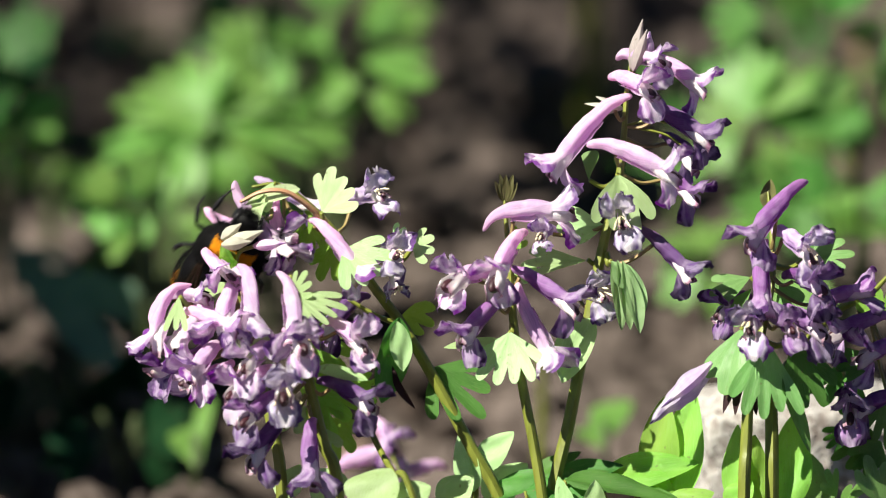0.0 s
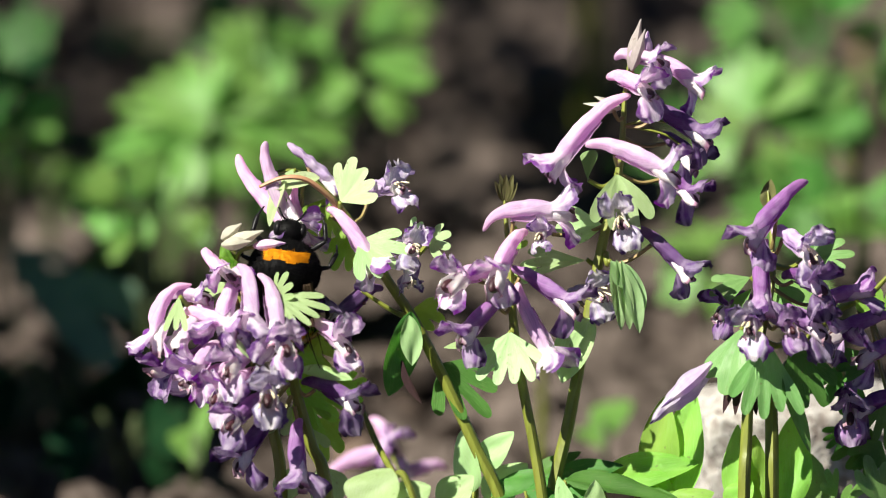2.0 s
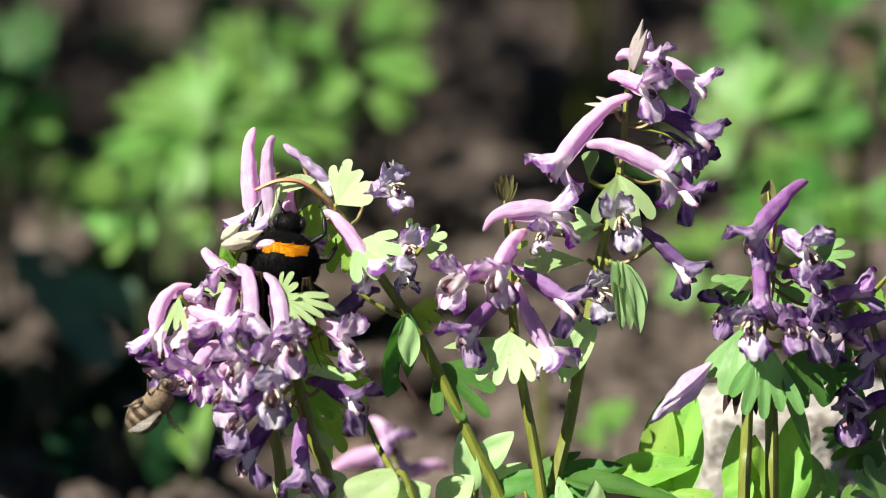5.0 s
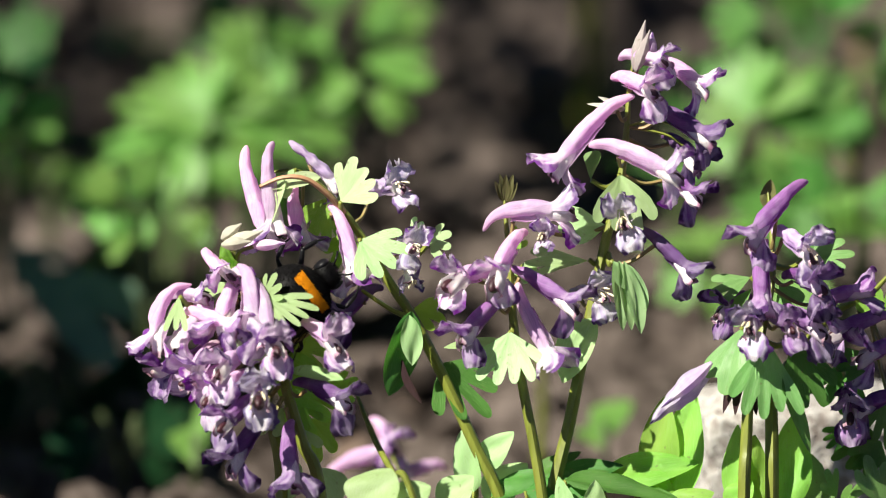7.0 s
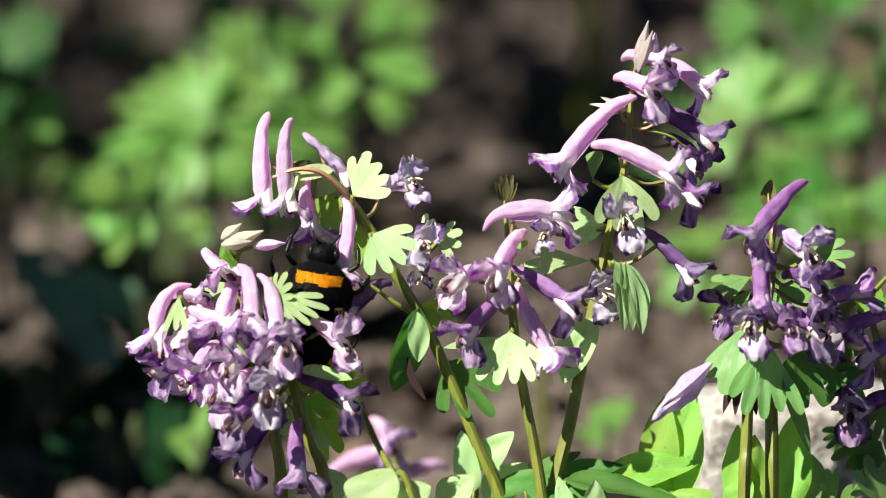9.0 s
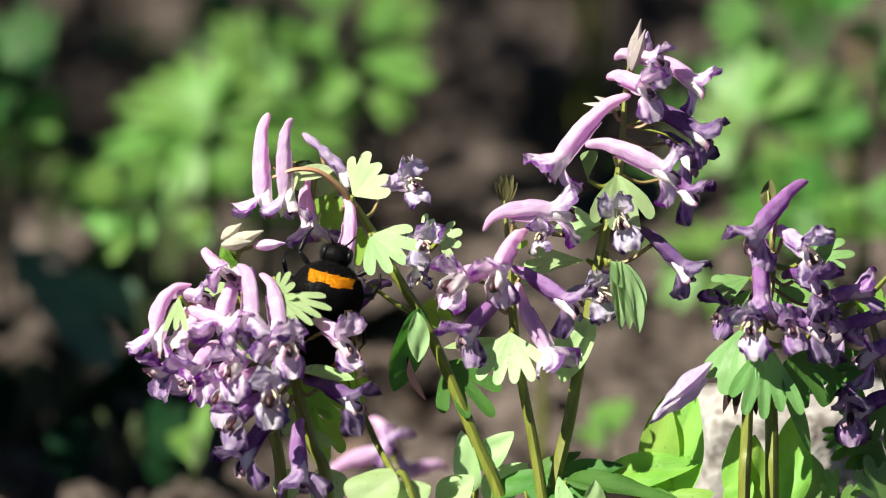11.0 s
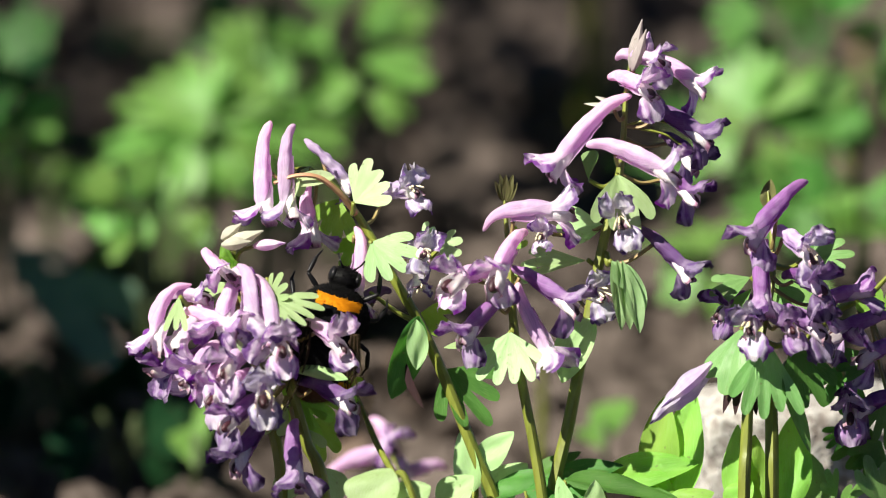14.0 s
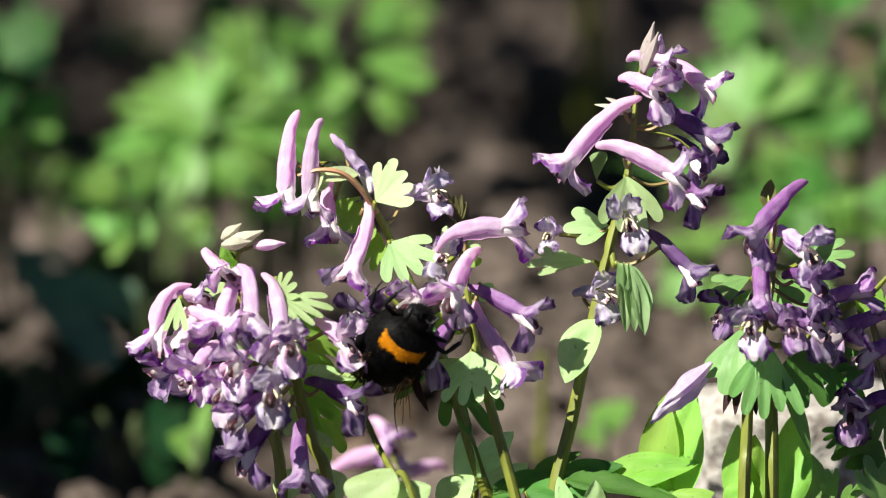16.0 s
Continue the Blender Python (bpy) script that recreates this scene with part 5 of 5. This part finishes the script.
wild_plant("thin green shoots on the soil", at(39.8, 204.5, 0.0), [(at(38.7, 192.3, 12.0), at(40.5, 212.1, 22.0), 22, 1), (at(38.0, 192.3, 12.0), at(35.0, 208.1, 16.0), 22, 1)])


for k, (centre, size) in enumerate(((at(-76.4, 300.0, 45.5), 6), (at(-71.7, 290.0, 44.5), 6), (at(-89.5, 300.0, 40.6), 6), (at(63.1, 380.0, 60.7), 7), (at(87.5, 324.0, 43.7), 8))):
    wild_bush("wild plant with small bright lobed leaves", centre, 9, 6, 7, size, DEEP_AND_SHADED_LEAF if centre.x > 0.06 else BACK_LEAF, 4, 40 + k)


def upright_stalk(label, foot, top, radius, material):
    ob = stalk("dry_stalk", None, [Vector((foot.x, foot.y, -0.004)), foot.lerp(top, 0.5) + Vector((0.001, 0, 0)), top], [radius, radius * 0.9, radius * 0.75], material)
    return tagged(ob, label, "stalk")


upright_stalk("brown-green upright stalk standing in the soil", at(44.8, 615.4, 0.0), at(43.1, 546.6, 60.0), 0.0068, STEM)
upright_stalk("dark brown dry stalk", at(120.1, 539.0, 0.0), at(124.0, 544.3, 40.0), 0.0025, TWIG)
upright_stalk("green upright stalk behind the flowers", at(22.9, 219.2, 0.0), at(23.7, 206.5, 32.0), 0.0022, STEM)


# ---- insects ----
def fur(name, mesh, centre, radii, count, length, pick, lean, r):
    """Adds thin tapered hairs to a body's mesh; pick gives a hair's material number by its place along the body."""
    verts = [v.co[:] for v in mesh.vertices]
    faces = [tuple(p.vertices) for p in mesh.polygons]
    slots = []
    for p in mesh.polygons:
        spot = np.array(p.center) * 1000
        slots.append(pick((spot - np.array(centre)) / np.array(radii), spot))
    for i in range(count):
        d = r.normal(size=3)
        d /= np.linalg.norm(d)
        root = np.array(centre) + np.array(radii) * d
        out = d / np.array(radii)
        out /= np.linalg.norm(out)
        aim = out + np.array([-lean, 0, 0]) + r.normal(size=3) * 0.28
        aim /= np.linalg.norm(aim)
        side = np.cross(aim, r.normal(size=3))
        side /= np.linalg.norm(side)
        other = np.cross(aim, side)
        w = 0.045
        tip = root + aim * length * r.uniform(0.6, 1.25)
        first = len(verts)
        verts += [tuple((root + side * w) * 0.001), tuple((root - side * w * 0.5 + other * w) * 0.001), tuple((root - side * w * 0.5 - other * w) * 0.001), tuple(tip * 0.001)]
        faces += [(first, first + 1, first + 3), (first + 1, first + 2, first + 3), (first + 2, first, first + 3)]
        slots += [pick(d, root)] * 3
    furry = bpy.data.meshes.new(name)
    furry.from_pydata(verts, [], faces)
    furry.polygons.foreach_set("material_index", slots)
    furry.polygons.foreach_set("use_smooth", [True] * len(faces))
    return furry


def wing_mesh(length, width, r):
    n_u, n_v = 16, 7
    v = np.linspace(0, 1, n_v)
    grid = np.zeros((n_u, n_v, 3))
    for i in range(n_u):
        u = i / (n_u - 1)
        w = width * (math.sin(math.pi * (0.08 + 0.9 * u ** 1.5)) * 0.9 + 0.08)
        grid[i, :, 0] = -u * length
        grid[i, :, 1] = -w * v + 0.2 * width * math.sin(math.pi * u)
        grid[i, :, 2] = 0.35 * np.sin(6 * v + u * 3) * u + 0.4 * math.sin(3 * u)
    return sheet("wing", [grid * 0.001]), grid


def insect(name, label, scale, furs, shell, body_fur, tail, beat=0):
    """A bee along +x with its back to +z; its foremost hair band lies at x = 0."""
    r = np.random.default_rng(5)
    bee = thing(name, (0, 0, 0), label, "insect")
    bee.scale = (scale,) * 3
    thorax_c, thorax_r = (-2.8, 0, 0), (5.0, 5.6, 4.5)
    body = sheet("thorax", [ball_grid(thorax_c, thorax_r, 44, 40)])
    band = lambda d, p: 1 if -0.9 + 0.25 * math.sin(9 * d[1]) < p[0] + 0.5 * d[1] ** 2 < 0.75 and abs(d[1]) < 0.64 and p[2] > -2.0 else 0
    thorax = part("thorax", fur("thorax", body, thorax_c, thorax_r, 9000, 0.55, band if body_fur is None else body_fur, 0.25, r), None, bee, label="furry thorax with a golden collar")
    for m in furs:
        thorax.data.materials.append(m)
    ab_c, ab_r = (-10.0, 0, -0.8), (7.0, 6.3, 5.4)
    body = sheet("abdomen", [ball_grid(ab_c, ab_r, 32, 28, 0.2)])
    abdomen = part("abdomen", fur("abdomen", body, ab_c, ab_r, 8000, 0.55, tail, 0.7, r), None, bee, label="furry abdomen with a golden band and pale tail")
    for m in furs:
        abdomen.data.materials.append(m)
    head_c, head_r = (3.3, 0, -1.7), (2.0, 2.5, 2.2)
    body = sheet("head", [ball_grid(head_c, head_r, 12, 16)])
    head = part("head", fur("head", body, head_c, head_r, 800, 0.4, lambda d, p: 1, -0.2, r), None, bee, label="dark head")
    for m in (shell, *furs):
        head.data.materials.append(m)
    for side in (-1, 1):
        part("eye", sheet("eye", [ball_grid((3.6, side * 2.0, -1.6), (1.3, 0.7, 1.6), 10, 12)]), shell, head, label="glossy dark eye")
        line = [np.array(p) * 0.001 for p in ((4.9, side * 0.7, -1.0), (6.0, side * 1.6, -0.2), (6.9, side * 2.2, -1.5))]
        part("antenna", sheet("antenna", [capped(tube_grid(line, [0.00018, 0.00016, 0.00018], 6))]), shell, head)
        for k, (long, wide, z) in enumerate(((15.0, 4.4, 4.4), (10.5, 3.3, 3.9))):
            mesh, grid = wing_mesh(long, wide, r)
            wing = part("wing", mesh, PALE_WING if beat else WING, bee, label="smoky transparent wing")
            wing.matrix_basis = pose(-0.0042, side * 0.0034, z * 0.001, side * (16 if k == 0 else 20) + side * beat, 5, ((1 if k == 0 else 4) if side > 0 else (20 if k == 0 else 14)) - side * 0.9 * beat) @ Matrix.Diagonal((1, -side, 1, 1))
            lines = [capped(tube_grid([g * 0.001 for g in grid[0:stop:3, c]], [0.00017 if c == 0 else 0.0001, 0.00006], 5)) for c, stop in ((0, 16), (2, 13), (4, 11))]
            vein = part("wing_vein", sheet("wing_vein", lines), WING_VEIN, wing)
        for hip, knee, ankle, toe in (((0.6, 3.6, -1.6), (2.6, 5.9, -1.0), (5.2, 5.4, -2.2), (6.6, 4.6, -3.4)),
                                      ((-2.4, 4.2, -2.0), (-1.6, 7.0, -1.6), (0.6, 8.0, -3.4), (1.8, 7.8, -5.0)),
                                      ((-5.6, 4.0, -2.4), (-6.8, 7.2, -2.0), (-9.6, 7.9, -3.6), (-11.4, 7.4, -5.2))):
            line = [np.array((p[0], side * p[1], p[2])) * 0.001 for p in (hip, knee, ankle, toe)]
            bits = [capped(tube_grid([a, (a + b) / 2, b], radii, 7, 8)) for a, b, radii in zip(line, line[1:], ((0.00042, 0.00046, 0.0003), (0.0003, 0.00042, 0.00034), (0.0002, 0.00018, 0.00012)))]
            leg = sheet("leg", bits)
            part("leg", leg, shell, bee)
    return bee


def bumble_tail(d, p):
    x = p[0]
    return 1 if -13.6 < x < -12.2 and abs(d[1]) > 0.62 and p[2] > -3 else (2 if x < -14.2 else 0)


bumblebee = insect("bumblebee", "black furry bumblebee with golden bands clinging to the flowers", 1.27,
                   (HAIR_BLACK, HAIR_GOLD, HAIR_WHITE), CHITIN, None, bumble_tail)
visitor = insect("wild_bee", "small grey-brown bee in flight with a striped abdomen", 0.58,
                 (HAIR_GREY, CHITIN_BROWN, HAIR_WHITE), CHITIN_BROWN, lambda d, p: 0, lambda d, p: 1 if int(p[0] * 0.55) % 2 else 0, 55)


def bee_pose(place, heading, roll=0, pitch=0):
    """A bee with its back to the viewer, headed that many degrees up from the right hand side."""
    return Matrix.Translation(place) @ pose(0, 0, 0, 90, -heading, 0) @ pose(0, 0, 0, roll, pitch, 0)


wild_bush("dull green weeds with broad lobed leaves", at(92.5, 345.0, 83.5), 15, 8, 8, 15, DEEP_AND_SHADED_LEAF, 4, 91)
wild_bush("dull green weeds with drooping lobed leaves", at(110.1, 350.0, 71.9), 8, 11, 7, 14, DEEP_AND_SHADED_LEAF, 4, 92)
wild_bush("low green weeds with small lobed leaves", at(96.7, 335.0, 60.8), 7, 5, 4, 11, DEEP_AND_SHADED_LEAF, 4, 93)


def sway(plant, rows):
    """Rows of seconds, shift to the right and upwards in millimetres, and lean in degrees."""
    base = Vector(plant["base"])
    walk(plant, [(t, pose(base.x + dx * 0.001, base.y, base.z + dz * 0.001, 0, lean, 0)) for t, dx, dz, lean in rows])


def swing(head, plant, rows):
    """Turns one flower about the point where its stalk holds it; rows of seconds, lean, shift right and up in millimetres."""
    p = Vector(head["base"]) - Vector(plant["base"])
    walk(head, [(t, pose(p.x + dx * 0.001, p.y, p.z + dz * 0.001, 0, lean, 0)) for t, lean, dx, dz in rows])


def motions():
    sway(plant_a, [
        (0, 0, 0, -5.83), (0.5, 0, 0, -2.43), (1, 0, 0, -3.01),
        (1.5, 0, 0, -3.98), (2, 0, 0, -2.33), (2.5, 0, 0, -2.72),
        (3, 0, 0, -2.43), (3.5, 0, 0, -2.43), (4, 0, 0, -3.2),
        (4.2, 0, 0, -2.72), (5.2, 0, 0, -3.3), (6.3, 0, 0, -3.69),
        (6.5, 0, 0, -3.2), (7, 0, 0, -2.23), (7.5, 0, 0, -0.97),
        (8, 0, 0, -0.87), (8.5, 0, 0, -1.94), (9, 0, 0, 0),
        (9.2, 0, 0, -0.1), (10.2, 0, 0, -0.19), (11.3, 0, 0, 0),
        (11.5, 0, 0, -0.87), (12, -0.5, -0.9, 0.87), (12.5, -0.7, -0.5, 2.43),
        (13, -0.3, -1.1, -0.1), (13.5, -0.8, -1.9, 0.87), (14, -0.8, -1.9, 0.87),
        (14.5, 0, -2.07, 2.23), (15, 0, -3.45, 2.43), (15.5, 0, -3.68, 5.63),
        (16, -1.84, -3.91, 5.63),
    ])
    sway(plant_c, [
        (0, 0, 0, 2.07), (0.5, 0, 0, -1.11), (1, 0, 0, 1.67),
        (1.5, 0, 0, 0.32), (2, 0, 0, 0.08), (2.5, 0, 0, 0.72),
        (3, 0, 0, -0.16), (3.5, 0, 0, 1.35), (4, 0, 0, 0.56),
        (5.2, 0, 0, 0.64), (6.3, 0, 0, 0.95), (6.5, 0, 0, 1.11),
        (7, 0, 0, -1.11), (7.5, 0, 0, -0.88), (8, 0, 0, 1.11),
        (8.5, 0, 0, 0.32), (9, 0, 0, 0), (9.2, 0, 0, 0.08),
        (10.2, 0, 0, 0.16), (11.3, 0, 0, 0.32), (11.5, 0, 0, 0.24),
        (12, 0, 0, -0.64), (12.5, 0, 0, 1.35), (13, 0, 0, -1.11),
        (13.5, 0, 0, -0.48), (14, 0, 0, -0.48), (14.5, 0, 0, -0.4),
        (15, 0, 0, -1.75), (15.5, 0, 0, 0.95), (16, 0, 0, 0.48),
    ])
    sway(plant_e, [
        (0, 0, 0, -0.69), (0.5, 0, 0, -1.04), (1, 0, 0, 0.28),
        (1.5, 0, 0, -0.63), (2, 0, 0, -0.9), (2.5, 0, 0, -0.9),
        (3, 0, 0, -0.42), (3.5, 0, 0, -0.42), (4, 0, 0, -1.04),
        (4.2, 0, 0, -0.49), (5.2, 0, 0, -0.76), (6.3, 0, 0, -1.11),
        (6.5, 0, 0, -0.76), (7, 0, 0, -0.35), (7.5, 0, 0, 0.9),
        (8, 0, 0, -0.35), (8.5, 0, 0, -0.9), (9, 0, 0, 0),
        (9.2, 0, 0, -0.14), (10.2, 0, 0, -0.42), (11.3, 0, 0, -0.97),
        (11.5, 0, 0, -0.97), (12, 0, 0, -0.35), (12.5, 0, 0, -0.42),
        (13, 0, 0, -0.14), (13.5, 0, 0, -0.14), (14, 0, 0, -0.76),
        (14.5, 0, 0, -0.35), (15, 0, 0, 0.28), (15.5, 0, 0, 0.42),
        (16, 0, 0, 0.69),
    ])
    sway(plant_d, [
        (0, 0, 0, 0), (15, 0, 0, 0), (15.2, 0, 0, 0),
        (15.5, -4.72, -1.38, -1.4), (16, -4.49, -3.22, -5.2),
    ])
    swing(flower_a1, plant_a, [
        (0, -70, 2.9, -9.1), (0.4, -51, 3.4, -9.0), (0.8, -60, 1.4, -8.2), (1.2, -52, 3.1, -5.9), (1.6, -55, 3.8, -7.0), (2, -41, 3.1, -5.2),
        (2.4, -25, 1.3, -4.8), (2.8, -20, 0.1, -4.7), (3.2, -21, 1.8, -4.2), (3.6, -9, 0.7, -1.8), (4, 0, 1.3, -0.6), (4.2, 0, 1.3, -0.5),
        (6.4, 0, 0.6, -1.0), (6.6, -3, 0.3, -2.3), (6.8, -6, 1.0, -3.4), (7, -16, 0.9, -5.0), (7.2, -14, 2.0, -3.6), (7.4, -2, 2.2, 1.2), (7.6, -2, 0.1, -0.6),
        (7.8, -12, -0.5, -2.8), (8, 0, -0.4, -0.4), (8.4, 0, -0.4, -1.1), (9, 0, 0, 0), (11.5, 0, 0, -0.3), (12, 0, 0, -0.6), (14.2, 0, 0, -0.7), (14.8, 0, 0, 0), (16, 0, 0, 0),
    ])
    swing(flower_a2, plant_a, [
        (0, -34, 0.4, -7.2), (0.4, -40, 1.2, -5.8), (0.8, -40, -1.5, -5.9), (1.2, -30, 0.1, -3.5), (1.6, -29, 0.2, -4.3), (2, -20, 0.8, -2.9),
        (2.4, -5, -0.8, -1.5), (2.8, 0, -1.7, -1.1), (3.2, -4, -0.1, -0.7), (3.6, 0, -0.9, -0.9), (4, 0, 0, -0.4), (4.2, 0, 0.6, -0.8),
        (6.4, 0, 0, -1.5), (6.8, -3, -0.2, -2.4), (7, -3, -0.5, -3.2), (7.2, -3, 0.3, -2.0), (7.4, 0, 1.5, 1.4), (7.6, 0, -1.1, -0.2),
        (7.8, -3, -1.9, -1.1), (8, 0, -0.3, -0.3), (8.4, 0, -1.5, -0.5), (9, 0, 0, 0), (16, 0, 0, 0),
    ])
    swing(flower_a3, plant_a, [
        (0, -12, -2.4, -3.4), (0.4, 0, -0.6, -1.7), (0.8, 0, -2.7, -1.0), (1.2, 0, -0.7, 0.2), (1.6, 0, -0.9, -1.2), (2, 0, -0.2, -0.4), (3.2, 0, 0.4, -0.6),
        (4, 0, 0, 0), (16, 0, 0, 0),
    ])
    swing(flower_a5, plant_a, [
        (0, 0, 0, 0), (6.3, 0, 0, 0), (6.6, 2, 0, 0), (7, 20, 0, 0), (7.5, 42, 0, 0), (8, 42, 0, 0),
        (12, 42, 0.5, -0.1), (12.6, 42, 1.0, -6.6), (13, 42, 2.3, -5.2), (13.5, 42, 2.6, -4.8), (14, 42, 2.5, -5.1), (14.6, 46, 0.1, -5.1), (14.8, 50, 1.1, -4.6), (15, 60, 5.3, 1.9), (15.2, 78, 6.5, 2.8), (15.5, 60, 2.0, -2.0), (16, 48, 0, 0),
    ])
    walk(bumblebee, [
        (0, bee_pose(at(-42.0, 0.5, 111.3), 62, 0, -24)),
        (0.2, bee_pose(at(-34.2, -2.7, 116.2), 48, 0, -20)),
        (0.5, bee_pose(at(-33.2, -3.7, 111.5), 58, 0, -2)),
        (1, bee_pose(at(-30.9, -4.2, 109.7), 72, 0, 8)),
        (1.5, bee_pose(at(-32.9, -4.0, 110.6), 72, 0, 8)),
        (2, bee_pose(at(-31.7, -4.1, 110.2), 82, 0, 8)),
        (2.5, bee_pose(at(-31.7, -3.3, 113.2), 87, 0, 8)),
        (3, bee_pose(at(-32.9, -3.9, 110.7), 85, 0, 8)),
        (3.5, bee_pose(at(-29.4, -4.0, 110.3), 85, 0, 8)),
        (4, bee_pose(at(-31.7, -3.7, 111.7), 87, 0, 8)),
        (4.2, bee_pose(at(-31.7, -3.4, 112.7), 88, 0, 8)),
        (5.2, bee_pose(at(-32.0, -3.9, 111.1), 80, 0, 8)),
        (6.3, bee_pose(at(-32.9, -4.4, 108.9), 70, 0, 8)),
        (6.6, bee_pose(at(-29.4, -4.4, 108.9), 55, 0, 8)),
        (7, bee_pose(at(-26.7, -5.9, 103.1), 35, 0, 8)),
        (7.5, bee_pose(at(-27.8, -6.0, 102.3), 75, 0, 8)),
        (8, bee_pose(at(-25.1, -4.8, 107.2), 75, 0, 8)),
        (8.5, bee_pose(at(-25.5, -3.7, 111.7), 80, 0, 8)),
        (9, bee_pose(at(-25.1, -5.2, 105.6), 80, 0, 8)),
        (9.2, bee_pose(at(-23.6, -4.9, 106.8), 80, 0, 8)),
        (10.2, bee_pose(at(-23.2, -5.1, 106.0), 78, 0, 8)),
        (11.3, bee_pose(at(-22.6, -5.3, 105.2), 75, 0, 8)),
        (11.5, bee_pose(at(-22.9, -5.4, 104.8), 76, 0, 8)),
        (12, bee_pose(at(-24.3, -5.8, 103.3), 78, 0, 8)),
        (12.5, bee_pose(at(-15.5, -5.6, 104.2), 82, 0, 8)),
        (13, bee_pose(at(-21.4, -5.6, 104.0), 82, 0, 8)),
        (13.5, bee_pose(at(-20.8, -5.9, 103.0), 82, 0, 8)),
        (14, bee_pose(at(-21.2, -6.4, 101.0), 72, 0, 8)),
        (14.5, bee_pose(at(-14.8, -3.9, 110.9), 58, 0, 0)),
        (14.8, bee_pose(at(-15.0, -3.0, 114.3), 62, 0, 0)),
        (15, bee_pose(at(-13.2, -5.2, 105.5), 46, 0, -26)),
        (15.2, bee_pose(at(-9.2, -12.6, 109.0), 32, 0, -38)),
        (15.5, bee_pose(at(-5.2, -20.7, 105.7), 27, 0, -38)),
        (15.8, bee_pose(at(-7.0, -22.5, 98.4), 58, 0, -42)),
        (16, bee_pose(at(-7.0, -22.6, 98.0), 58, 0, -46)),
    ])
    walk(visitor, [
        (0, bee_pose(at(-137.2, -20.4, 77.6), 20, 55, 0)),
        (3.6, bee_pose(at(-123.5, -20.7, 76.5), 20, 55, 0)),
        (3.8, bee_pose(at(-89.3, -20.7, 76.5), 20, 55, 0)),
        (3.9, bee_pose(at(-84.2, -20.7, 76.8), 30, 55, 0)),
        (4, bee_pose(at(-83.6, -21.1, 74.9), 40, 55, 0)),
        (4.1, bee_pose(at(-76.6, -21.8, 72.3), 35, 55, 0)),
        (4.2, bee_pose(at(-58.6, -19.1, 82.9), 42, 55, 0)),
        (4.5, bee_pose(at(-55.1, -18.5, 85.4), 45, 55, 0)),
        (5, bee_pose(at(-56.3, -18.8, 84.3), 50, 55, 0)),
        (5.4, bee_pose(at(-68.8, -21.5, 73.2), 60, 55, 0)),
        (5.8, bee_pose(at(-103.0, -18.8, 84.3), 110, 55, 0)),
        (6.2, bee_pose(at(-137.2, -17.4, 89.8), 110, 55, 0)),
        (14.3, bee_pose(at(-152.6, 12.6, 78.0), 18, 55, 0)),
        (14.4333, bee_pose(at(-119.8, 13.8, 82.6), 18, 55, 0)),
        (14.4667, bee_pose(at(-103.4, 14.4, 85.1), 18, 55, 0)),
        (14.5, bee_pose(at(-88.2, 15.1, 87.8), 18, 55, 0)),
        (14.5333, bee_pose(at(-82.4, 16.5, 93.4), 60, 55, 0)),
        (14.5667, bee_pose(at(-98.8, 18.3, 100.7), 110, 55, 0)),
        (14.6333, bee_pose(at(-133.9, 20.0, 107.5), 110, 55, 0)),
        (14.9, bee_pose(at(-152.6, 19.4, 105.3), 110, 55, 0)),
        (16, bee_pose(at(-152.6, 19.4, 105.3), 110, 55, 0)),
    ])


motions()
